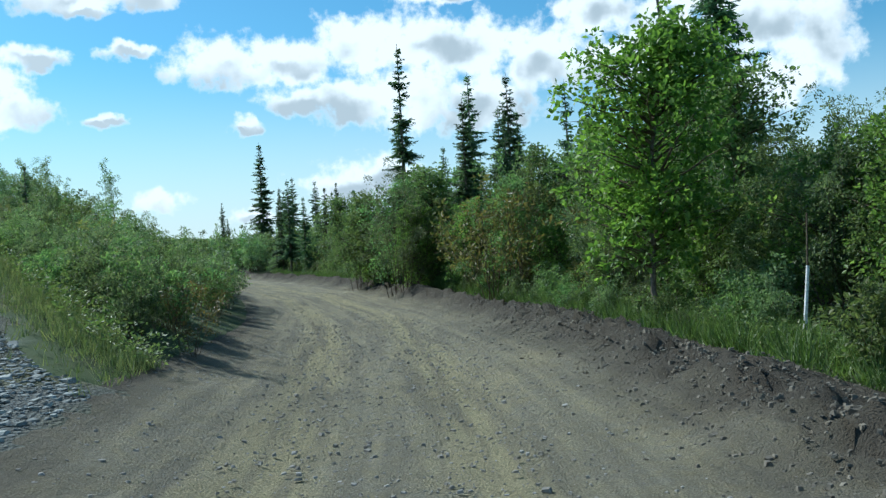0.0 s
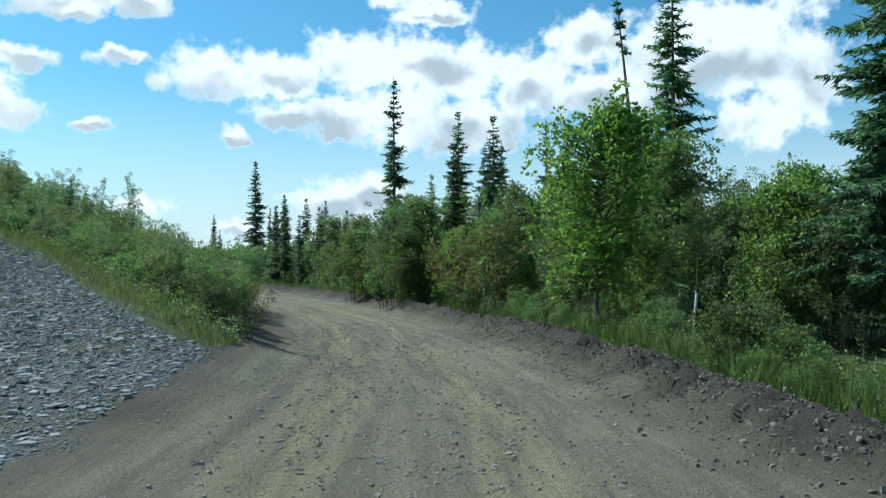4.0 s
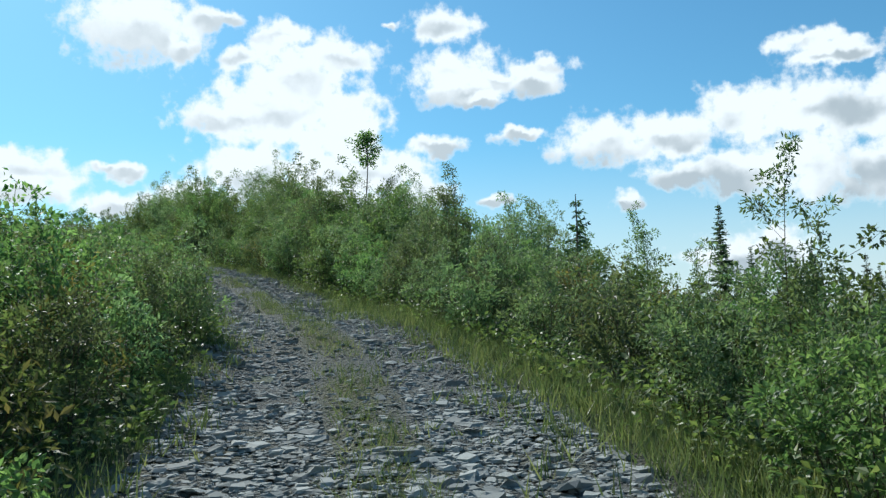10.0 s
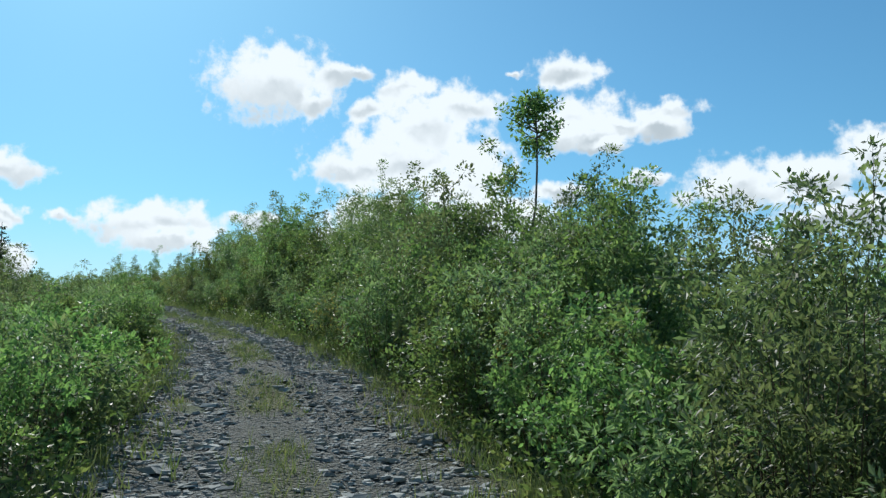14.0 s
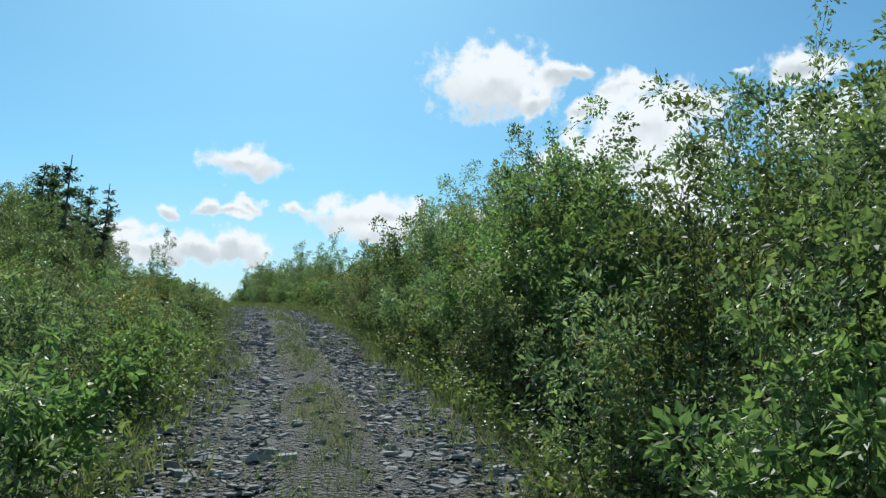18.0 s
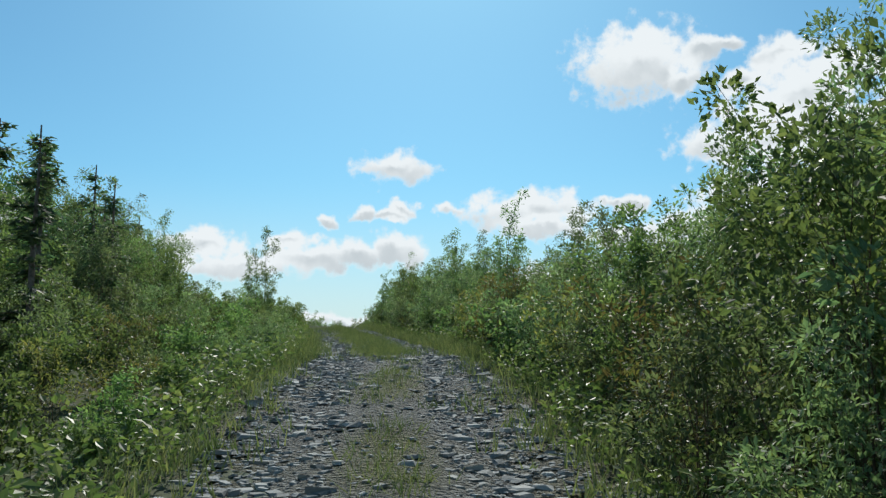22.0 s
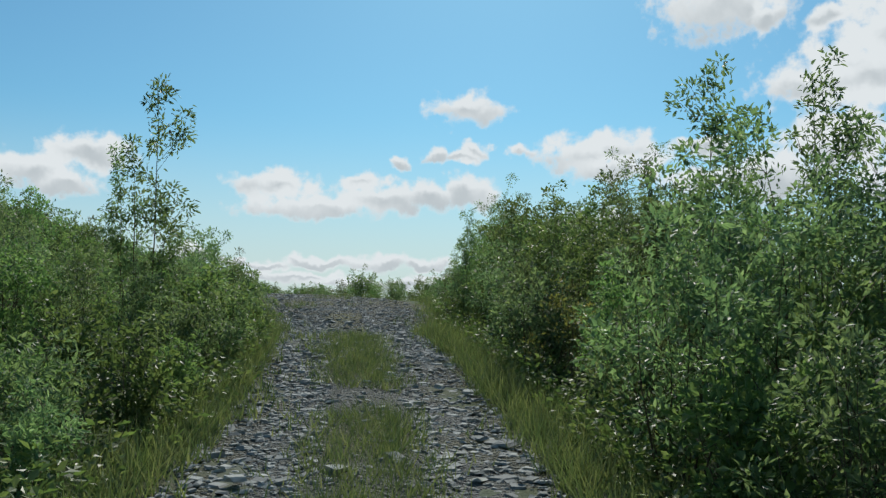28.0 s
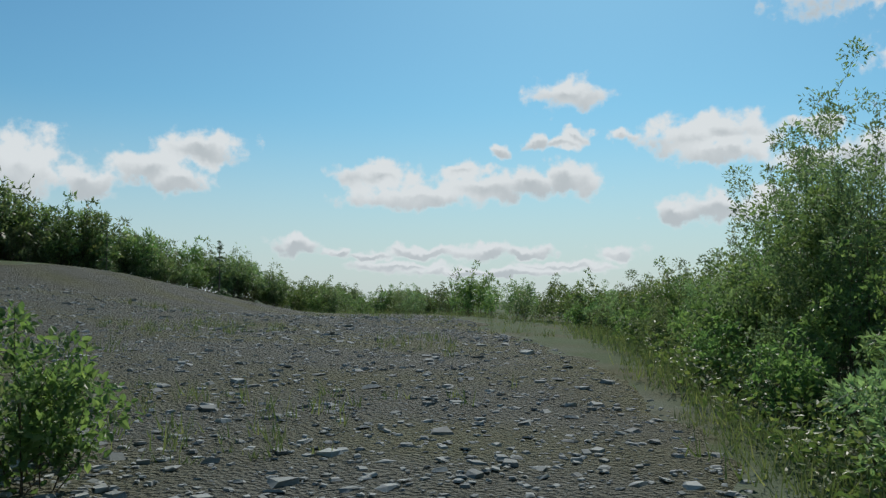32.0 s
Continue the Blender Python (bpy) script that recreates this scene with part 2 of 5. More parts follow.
class Paint:
    """A node material under construction."""

    def __init__(self, name, roughness=0.8, specular=0.3):
        self.mat = bpy.data.materials.new(name)
        self.mat.use_nodes = True
        self.tree = self.mat.node_tree
        self.bsdf = self.tree.nodes["Principled BSDF"]
        self.bsdf.inputs["Roughness"].default_value = roughness
        self.bsdf.inputs["Specular IOR Level"].default_value = specular
        self.place = self.tree.nodes.new("ShaderNodeTexCoord").outputs["Object"]

    def node(self, kind, **values):
        n = self.tree.nodes.new(kind)
        for key, value in values.items():
            n.inputs[key].default_value = value
        return n

    def noise(self, scale, detail=4.0, rough=0.6):
        n = self.node("ShaderNodeTexNoise", Scale=scale, Detail=detail, Roughness=rough)
        self.tree.links.new(self.place, n.inputs["Vector"])
        return n.outputs["Fac"]

    def cells(self, scale, out="Color"):
        n = self.node("ShaderNodeTexVoronoi", Scale=scale)
        self.tree.links.new(self.place, n.inputs["Vector"])
        return n.outputs[out]

    def ramp(self, fac, *stops):
        n = self.tree.nodes.new("ShaderNodeValToRGB")
        while len(n.color_ramp.elements) < len(stops):
            n.color_ramp.elements.new(0.5)
        for e, (at, c) in zip(n.color_ramp.elements, stops):
            e.position, e.color = at, (*c, 1)
        self.tree.links.new(fac, n.inputs[0])
        return n.outputs[0]

    def mix(self, fac, a, b, blend="MIX"):
        n = self.tree.nodes.new("ShaderNodeMix")
        n.data_type, n.blend_type = "RGBA", blend
        for slot, value in (("Factor", fac), ("A", a), ("B", b)):
            if isinstance(value, tuple):
                n.inputs[slot].default_value = (*value, 1)
            elif isinstance(value, (int, float)):
                n.inputs[slot].default_value = value
            else:
                self.tree.links.new(value, n.inputs[slot])
        return n.outputs["Result"]

    def attr(self, name):
        n = self.tree.nodes.new("ShaderNodeAttribute")
        n.attribute_name = name
        return n.outputs["Fac"]

    def math(self, op, a, b):
        n = self.tree.nodes.new("ShaderNodeMath")
        n.operation = op
        for slot, value in zip(n.inputs, (a, b)):
            if isinstance(value, (int, float)):
                slot.default_value = value
            else:
                self.tree.links.new(value, slot)
        return n.outputs[0]

    def colour(self, c):
        self.tree.links.new(c, self.bsdf.inputs["Base Color"])

    def bump(self, height, strength=0.5, distance=0.02):
        n = self.node("ShaderNodeBump", Strength=strength, Distance=distance)
        self.tree.links.new(height, n.inputs["Height"])
        self.tree.links.new(n.outputs[0], self.bsdf.inputs["Normal"])


def leaf_paint(name, dark, light, tip, through=0.35, rough=0.5, vary=1.0):
    """Leaves: two greens by island, darker cooler patches by noise, a third green by object, with light passing
    through.
    """
    p = Paint(name, rough - 0.03, 0.4)
    rnd = p.node("ShaderNodeNewGeometry").outputs["Random Per Island"]
    c = p.ramp(rnd, (0.0, dark), (0.55, light), (1.0, tip))
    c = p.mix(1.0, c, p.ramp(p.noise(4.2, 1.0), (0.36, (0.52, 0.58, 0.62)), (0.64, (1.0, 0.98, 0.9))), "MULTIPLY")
    ob = p.node("ShaderNodeObjectInfo").outputs["Random"]
    hue = p.node("ShaderNodeHueSaturation")
    p.tree.links.new(c, hue.inputs["Color"])
    p.tree.links.new(p.math("ADD", p.math("MULTIPLY", ob, 0.058 * vary), 0.5 - 0.026 * vary), hue.inputs["Hue"])
    p.tree.links.new(p.math("ADD", p.math("MULTIPLY", ob, 0.95 * vary), 1.3 - 0.54 * vary), hue.inputs["Value"])
    c = hue.outputs[0]
    p.colour(c)
    glow = p.node("ShaderNodeBsdfTranslucent")
    p.tree.links.new(p.mix(1.0, c, (1.02, 1.13, 0.8), "MULTIPLY"), glow.inputs["Color"])
    both = p.node("ShaderNodeMixShader", Fac=through)
    p.tree.links.new(p.bsdf.outputs[0], both.inputs[1])
    p.tree.links.new(glow.outputs[0], both.inputs[2])
    p.tree.links.new(both.outputs[0], p.tree.nodes["Material Output"].inputs[0])
    return p.mat


def bark_paint(name, a, b):
    p = Paint(name, 0.9, 0.2)
    n = p.noise(30)
    p.colour(p.ramp(n, (0.3, a), (0.7, b)))
    p.bump(n, 0.6, 0.01)
    return p.mat


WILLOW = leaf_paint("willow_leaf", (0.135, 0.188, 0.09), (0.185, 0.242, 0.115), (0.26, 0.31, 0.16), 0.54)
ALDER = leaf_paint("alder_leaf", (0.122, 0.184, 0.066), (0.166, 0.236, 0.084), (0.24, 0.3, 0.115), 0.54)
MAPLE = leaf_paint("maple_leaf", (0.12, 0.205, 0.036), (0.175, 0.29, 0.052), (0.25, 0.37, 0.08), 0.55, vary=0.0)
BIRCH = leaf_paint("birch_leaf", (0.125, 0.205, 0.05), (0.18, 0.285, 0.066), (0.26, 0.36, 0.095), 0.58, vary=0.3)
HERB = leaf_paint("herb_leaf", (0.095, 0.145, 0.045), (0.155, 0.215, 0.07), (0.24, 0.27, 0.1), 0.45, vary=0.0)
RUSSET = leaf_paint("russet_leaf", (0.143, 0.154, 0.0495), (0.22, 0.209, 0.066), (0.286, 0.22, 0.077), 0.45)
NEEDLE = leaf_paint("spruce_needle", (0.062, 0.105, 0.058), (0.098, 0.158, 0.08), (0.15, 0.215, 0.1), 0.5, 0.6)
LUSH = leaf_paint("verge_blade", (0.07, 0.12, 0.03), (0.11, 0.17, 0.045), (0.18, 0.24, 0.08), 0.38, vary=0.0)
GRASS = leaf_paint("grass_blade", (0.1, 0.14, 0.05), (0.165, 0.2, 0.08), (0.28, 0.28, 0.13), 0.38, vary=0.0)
BARK = bark_paint("bark_grey", (0.09, 0.075, 0.06), (0.2, 0.18, 0.15))
TWIG = bark_paint("twig_brown", (0.07, 0.055, 0.035), (0.15, 0.12, 0.08))
DEAD = bark_paint("dead_wood", (0.16, 0.14, 0.12), (0.3, 0.28, 0.25))


def ground_paint():
    p = Paint("ground_earth", 0.95, 0.15)
    a, b = p.noise(0.6), p.noise(14, 6)
    c = p.mix(b, (0.05, 0.05, 0.025), (0.1, 0.095, 0.045))
    c = p.mix(p.ramp(a, (0.3, (0, 0, 0)), (0.55, (1, 1, 1))), c, (0.055, 0.08, 0.03))
    stone = p.mix(p.cells(16), (0.142, 0.156, 0.145), (0.27, 0.287, 0.265))
    c = p.mix(p.attr("gravel"), c, stone)
    p.colour(c)
    p.bump(b, 0.7, 0.04)
    return p.mat


def track_paint():
    p = Paint("track_gravel", 0.9, 0.25)
    fine, coarse = p.noise(45, 5), p.noise(1.1, 5)
    chips = p.cells(30)
    grey = p.ramp(chips, (0.0, (0.087, 0.097, 0.093)), (0.5, (0.168, 0.184, 0.176)), (1.0, (0.3, 0.32, 0.303)))
    grey = p.mix(p.math("MULTIPLY", fine, 0.35), grey, (0.105, 0.115, 0.11))
    grey = p.mix(p.ramp(coarse, (0.45, (0, 0, 0)), (0.7, (1, 1, 1))), grey, (0.135, 0.143, 0.126))
    soil = p.mix(fine, (0.074, 0.075, 0.048), (0.145, 0.146, 0.1))
    moss = p.mix(fine, (0.09, 0.1, 0.035), (0.17, 0.17, 0.07))
    c = p.mix(p.attr("soil"), grey, soil)
    c = p.mix(p.attr("moss"), c, moss)
    p.colour(c)
    p.bump(p.math("ADD", p.math("MULTIPLY", p.cells(24, "Distance"), 1.6), fine), 1.0, 0.08)
    return p.mat


def road_paint():
    p = Paint("road_dirt", 0.95, 0.15)
    fine, mid, wide = p.noise(60, 6), p.noise(4, 6, 0.7), p.noise(0.5, 3)
    c = p.ramp(fine, (0.3, (0.235, 0.222, 0.165)), (0.7, (0.42, 0.395, 0.295)))
    c = p.mix(p.ramp(mid, (0.42, (0, 0, 0)), (0.62, (1, 1, 1))), c, (0.35, 0.315, 0.198))
    c = p.mix(p.math("MULTIPLY", p.attr("wheel"), 0.9), c, p.mix(fine, (0.385, 0.345, 0.19), (0.53, 0.48, 0.285)))
    c = p.mix(p.ramp(wide, (0.5, (0, 0, 0)), (0.75, (0.7, 0.7, 0.7))), c, (0.34, 0.302, 0.182))
    lane = p.node("ShaderNodeCombineXYZ")
    p.tree.links.new(p.math("MULTIPLY", p.attr("across"), 3.2), lane.inputs[0])
    p.tree.links.new(p.math("MULTIPLY", p.attr("along"), 0.16), lane.inputs[1])
    streak = p.node("ShaderNodeTexNoise", Scale=1.0, Detail=6.0, Roughness=0.62)
    p.tree.links.new(lane.outputs[0], streak.inputs["Vector"])
    c = p.mix(p.ramp(streak.outputs["Fac"], (0.44, (0, 0, 0)), (0.62, (0.75, 0.75, 0.75))), c, (0.19, 0.178, 0.14))
    c = p.mix(p.ramp(streak.outputs["Fac"], (0.3, (0.5, 0.5, 0.5)), (0.43, (0, 0, 0))), c, (0.5, 0.44, 0.27))
    chips = p.ramp(p.cells(26, "Distance"), (0.04, (1, 1, 1)), (0.22, (0, 0, 0)))
    c = p.mix(p.math("MULTIPLY", chips, 0.65), c, (0.42, 0.395, 0.33))
    pits = p.ramp(p.cells(48, "Distance"), (0.3, (0, 0, 0)), (0.5, (1, 1, 1)))
    c = p.mix(p.math("MULTIPLY", pits, 0.4), c, (0.12, 0.11, 0.075))
    c = p.mix(p.attr("soil"), c, p.mix(fine, (0.06, 0.054, 0.042), (0.13, 0.115, 0.09)))
    p.colour(c)
    p.bump(p.math("ADD", fine, p.math("MULTIPLY", mid, 2.0)), 1.0, 0.06)
    return p.mat


def stone_paint(name, a, b, c):
    p = Paint(name, 0.85, 0.3)
    rnd = p.node("ShaderNodeNewGeometry").outputs["Random Per Island"]
    ob = p.node("ShaderNodeObjectInfo").outputs["Random"]
    mixd = p.math("FRACT", p.math("ADD", rnd, ob), 0.0)
    n = p.noise(40, 5)
    p.colour(p.mix(p.math("MULTIPLY", n, 0.5), p.ramp(mixd, (0.0, a), (0.6, b), (1.0, c)), (0.2, 0.19, 0.17)))
    p.bump(n, 0.5, 0.01)
    return p.mat


GROUND, TRACK, ROAD = ground_paint(), track_paint(), road_paint()
SHALE = stone_paint("shale_stone", (0.165, 0.185, 0.175), (0.245, 0.268, 0.252), (0.4, 0.425, 0.395))
GRIT = stone_paint("road_grit", (0.2, 0.185, 0.15), (0.28, 0.265, 0.23), (0.42, 0.4, 0.36))
CLOD = stone_paint("earth_clod", (0.11, 0.095, 0.07), (0.16, 0.138, 0.1), (0.24, 0.21, 0.155))

# ---- the lie of the land ----
# The track's middle line as x, y, z, from the junction up the hill and over its brow.
TRACK_LINE = [
    (1.5, -7.0, 0.0), (-0.2, -3.4, 0.0),
    (-2.20, 1.38, -0.00), (-4.36, 5.39, 0.08), (-5.94, 8.43, 0.28), (-7.44, 11.50, 0.60), (-9.02, 15.00, 0.91), (-10.57, 18.32, 1.21), (-11.94, 20.98, 1.51), (-13.30, 23.38, 1.82), (-14.96, 25.83, 2.21), (-16.96, 28.49, 2.66), (-19.38, 31.12, 3.06), (-27.43, 39.08, 4.65), (-30.22, 41.31, 5.08), (-32.92, 43.28, 5.48), (-35.79, 45.20, 5.92), (-38.84, 47.13, 6.38), (-41.56, 48.76, 6.86), (-44.21, 50.30, 7.27), (-52.09, 54.87, 8.09), (-55.66, 56.60, 8.33), (-59.37, 58.30, 8.60), (-63.24, 60.08, 8.87), (-66.82, 61.54, 9.15), (-70.20, 62.83, 9.38),
    (-73.5, 64.2, 9.6), (-77, 65.6, 9.8), (-81, 66.8, 10.0), (-86, 68.0, 10.2), (-92, 69.6, 10.3), (-100, 72, 10.2), (-112, 76, 9.6),
]
ROAD_LINE = [(0.15, -57.3, -0.6), (-0.25, -27.3, -0.2), (-0.55, -9.3, 0.0), (-0.7, 0.0, -0.03), (-0.8, 4.0, -0.17), (-0.9, 9.7, -0.38), (-1.35, 15.2, -0.47), (-2.1, 22, -0.62), (-3.3, 29, -0.7), (-4.8, 35.5, -0.72), (-6.9, 43, -0.74), (-9.6, 50.5, -0.75), (-13.5, 60, -0.7), (-19, 72, -0.6), (-27, 92, -0.5)]
HILL = [(-102, 62, 12.7), (-96, 54, 12.2), (-104, 70, 11.2), (-90, 58, 10.9), (-112, 66, 11.6), (-84, 58, 10.2), (-120, 84, 9.6), (-96, 80, 9.4), (-82, 80, 9.0), (-60, 76, 7.0), (-28, 52, 4.4), (-42, 62, 6.6), (-54, 66, 7.8), (-20, 44, 2.8), (-140, 100, 8.0), (-150, 60, 8.0), (-110, 30, 9.0), (-70, 40, 8.6), (-55, 36, 7.4), (-40, 28, 5.6), (-26, 18, 3.2), (-20, 8, 1.6), (-18, -6, 0.6), (-24, -30, 0.2), (16, 10, -0.9), (14, 40, -1.0), (12, -20, -0.6), (-4, 80, -0.6), (40, 40, -1.5), (40, -40, -1.5), (-40, 90, 2.0), (-20, 100, -0.4), (60, 100, -2.0), (-60, -40, 1.0)]


def smooth_line(points, step):
    """Even points along a smooth curve through the given ones."""
    p = np.array(points, float)
    s = np.r_[0, np.cumsum(np.linalg.norm(np.diff(p[:, :2], axis=0), axis=1))]
    t = np.arange(0, s[-1], step)
    m = np.gradient(p, s, axis=0)
    k = np.clip(np.searchsorted(s, t, "right") - 1, 0, len(s) - 2)
    h = (s[k + 1] - s[k])[:, None]
    u = ((t - s[k]) / h[:, 0])[:, None]
    return (2 * u**3 - 3 * u**2 + 1) * p[k] + (u**3 - 2 * u**2 + u) * h * m[k] + (3 * u**2 - 2 * u**3) * p[k + 1] + (u**3 - u**2) * h * m[k + 1]


TRACK_PTS, ROAD_PTS = smooth_line(TRACK_LINE, 0.5), smooth_line(ROAD_LINE, 0.5)
ANCHORS = np.concatenate([TRACK_PTS[::3], ROAD_PTS[::4], np.array(HILL, float)])
SPREAD = np.concatenate([np.full(len(TRACK_PTS[::3]), 1.0), np.full(len(ROAD_PTS[::4]), 1.0), np.full(len(HILL), 9.0)])
SOFT = np.concatenate([np.full(len(ANCHORS) - len(HILL), 1.5), np.full(len(HILL), 40.0)])


def wave(x, y, scale, seed):
    """Cheap smooth noise in -1..1, as sums of tilted waves."""
    r = np.random.default_rng(seed)
    total = 0
    for k in range(6):
        a, f, ph = r.uniform(0, 2 * math.pi), scale * r.uniform(0.6, 1.9), r.uniform(0, 2 * math.pi)
        total = total + np.sin((x * math.cos(a) + y * math.sin(a)) * f + ph)
    return total / 4


def height(x, y):
    x, y = np.atleast_1d(np.asarray(x, float)), np.atleast_1d(np.asarray(y, float))
    z = np.empty(len(x))
    for k in range(0, len(x), 20000):
        i = slice(k, k + 20000)
        d = (x[i, None] - ANCHORS[:, 0]) ** 2 + (y[i, None] - ANCHORS[:, 1]) ** 2
        w = SPREAD / (d + SOFT) ** 1.7
        z[i] = (w * ANCHORS[:, 2]).sum(1) / w.sum(1)
    far = np.clip((np.hypot(x + 40, y - 40) - 110) / 500, 0, 1)
    return z * (1 - far) - 6 * far + 0.06 * wave(x, y, 0.9, 3)


def beside(line, x, y):
    """Distance along a line and signed distance to its right, for many points."""
    x, y = np.atleast_1d(np.asarray(x, float)), np.atleast_1d(np.asarray(y, float))
    s, u = np.empty(len(x)), np.empty(len(x))
    way = np.gradient(line[:, :2], axis=0)
    way /= np.linalg.norm(way, axis=1)[:, None]
    for k in range(0, len(x), 20000):
        i = slice(k, k + 20000)
        d = (x[i, None] - line[:, 0]) ** 2 + (y[i, None] - line[:, 1]) ** 2
        j = d.argmin(1)
        dx, dy = x[i] - line[j, 0], y[i] - line[j, 1]
        s[i] = j * 0.5 + dx * way[j, 0] + dy * way[j, 1]
        u[i] = np.sign(dx * way[j, 1] - dy * way[j, 0]) * np.sqrt(d.min(1))
    return s, u


def mesh_of(name, verts, faces, material, smooth=False):
    """A mesh from arrays: faces all of one size."""
    me = bpy.data.meshes.new(name)
    verts, faces = np.asarray(verts, np.float32), np.asarray(faces, np.int32)
    n = faces.shape[1]
    me.vertices.add(len(verts))
    me.vertices.foreach_set("co", verts.ravel())
    me.loops.add(faces.size)
    me.loops.foreach_set("vertex_index", faces.ravel())
    me.polygons.add(len(faces))
    me.polygons.foreach_set("loop_start", np.arange(0, faces.size, n, dtype=np.int32))
    me.polygons.foreach_set("use_smooth", np.full(len(faces), smooth))
    me.materials.append(material)
    me.update(calc_edges=True)
    return me


def mask_on(me, name, values):
    a = me.attributes.new(name, "FLOAT", "POINT")
    a.data.foreach_set("value", np.asarray(values, np.float32))


def sheet(name, xs, ys, zs, material):
    """A mesh from grids of x, y, z, all of one shape."""
    rows, cols = xs.shape
    k = np.arange(rows * cols).reshape(rows, cols)
    faces = np.stack([k[:-1, :-1], k[:-1, 1:], k[1:, 1:], k[1:, :-1]], -1).reshape(-1, 4)
    return mesh_of(name, np.stack([xs, ys, zs], -1).reshape(-1, 3), faces, material, True)


def widths(s):
    """Half widths of the open track to its left and right, by the distance from the junction."""
    left = np.interp(s, [0, 4, 9, 14, 20, 30, 36, 44, 60, 92, 104, 108, 114, 122, 140], [6, 5, 3.6, 3.0, 2.2, 1.7, 1.6, 1.3, 1.35, 1.2, 1.3, 2.6, 9, 14, 6])
    right = np.interp(s, [0, 5, 14, 18, 20, 24, 30, 40, 60, 92, 104, 112, 140], [5, 4.8, 4.2, 3.5, 2.6, 1.9, 1.5, 1.65, 1.4, 1.2, 1.3, 2.2, 3])
    return left, right


def steps_out(near, step, far, growth=1.35):
    out, d = [], step
    while near + sum(out) < far:
        out.append(d)
        d *= growth
    return near + np.cumsum(out)


gx = np.concatenate([(-130 - (steps_out(0, 0.8, 2400)))[::-1], np.arange(-130, 30, 0.75), steps_out(30, 0.8, 2400)])
gy = np.concatenate([(-40 - (steps_out(0, 0.8, 2400)))[::-1], np.arange(-40, 115, 0.75), steps_out(115, 0.8, 2400)])
GX, GY = np.meshgrid(gx, gy)
flatx, flaty = GX.ravel(), GY.ravel()
gz = height(flatx, flaty)
ts, tu = beside(TRACK_PTS, flatx, flaty)
rs, ru = beside(ROAD_PTS, flatx, flaty)
wl, wr = widths(ts)
inside = np.minimum(tu + wl, wr - tu) + 0.5 * wave(flatx, flaty, 1.6, 8)
gz = gz - 0.10 * np.clip(inside - 0.2, 0, 1) * (np.abs(tu) < 20) - 0.10 * np.clip(3.2 - np.abs(ru), 0, 1)
ground = new("ground", sheet("ground", GX, GY, gz.reshape(GX.shape), GROUND))
mask_on(ground.data, "gravel", np.clip(inside, 0, 1))
tagged(ground, "stony earth with moss and thin green growth", "ground", kind="structure")


def ribbon(name, line, inner, outer, du, step, material, lift, shape):
    """A finer surface along a line, from inner to outer metres to its right."""
    pts = smooth_line(line, step)
    way = np.gradient(pts[:, :2], axis=0)
    way /= np.linalg.norm(way, axis=1)[:, None]
    u = np.arange(inner, outer + du, du)
    xs = pts[:, 0:1] + way[:, 1:2] * u
    ys = pts[:, 1:2] - way[:, 0:1] * u
    s = np.repeat(np.arange(len(pts))[:, None] * step, len(u), 1)
    uu = np.repeat(u[None], len(pts), 0)
    zs = height(xs.ravel(), ys.ravel()).reshape(xs.shape) + lift
    zs, masks = shape(s, uu, xs, ys, zs)
    me = sheet(name, xs, ys, zs, material)
    for key, values in masks.items():
        mask_on(me, key, values.ravel())
    return new(name, me)


def track_lift(s, u):
    """How far the ruts lie below, and the crown above, the lie of the land."""
    rut = np.exp(-(((np.abs(u) - 0.78) / 0.33) ** 2))
    crown = np.exp(-((u / 0.36) ** 2))
    along = np.clip((s - 14) / 12, 0, 1) * np.clip((112 - s) / 6, 0, 1)
    return 0.03 + along * (0.05 * crown - 0.05 * rut)


def track_shape(s, u, x, y, z):
    left, right = widths(s)
    edge = np.minimum(u + left, right - u) + 0.35 * wave(x, y, 2.2, 5) + 0.2 * wave(x, y, 6, 6)
    crown = np.exp(-((u / 0.36) ** 2))
    along = np.clip((s - 14) / 12, 0, 1) * np.clip((112 - s) / 6, 0, 1)
    by_road = beside(ROAD_PTS, x.ravel(), y.ravel())[1].reshape(x.shape)
    edge = np.where(np.abs(by_road) < 12, np.minimum(edge, -2.7 - by_road + 0.3 * wave(x, y, 1.9, 35)), edge)
    z = z + track_lift(s, u) + 0.012 * wave(x, y, 9, 2) + 0.008 * wave(x, y, 23, 4)
    z = z - 0.25 * np.clip(0.1 - edge, 0, 1)
    patch = np.clip(0.3 + 1.3 * wave(x, y, 1.3, 9), 0, 1)
    moss = along * crown * np.clip(0.25 + patch, 0, 1) * 0.85 + np.clip(0.45 - edge, 0, 0.5) * np.where((s < 34) & (u < 0), 0.35, 1.0) + 0.65 * patch * np.clip((36 - s) / 8, 0, 1) * (wave(x, y, 2.4, 33) > 0.2) + 0.6 * patch * np.clip((s - 104) / 8, 0, 1)
    soil = np.clip(0.8 - edge, 0, 0.8) * np.clip((s - 26) / 10, 0.25, 1) + 0.15 * patch + np.clip((s - 102) / 8, 0, 0.75)
    return z, {"moss": np.clip(moss, 0, 1), "soil": np.clip(soil, 0, 1)}


def berm(u, x, y):
    """The ridge of churned earth along the road's right side."""
    lumps = 0.28 + 0.13 * wave(x, y, 3.5, 21) + 0.11 * wave(x, y, 9, 22) + 0.08 * wave(x, y, 20, 23) + 0.035 * wave(x, y, 34, 24)
    return np.exp(-(((u - 3.45 - 0.25 * wave(x, y, 1.1, 25)) / 0.62) ** 2)) * lumps


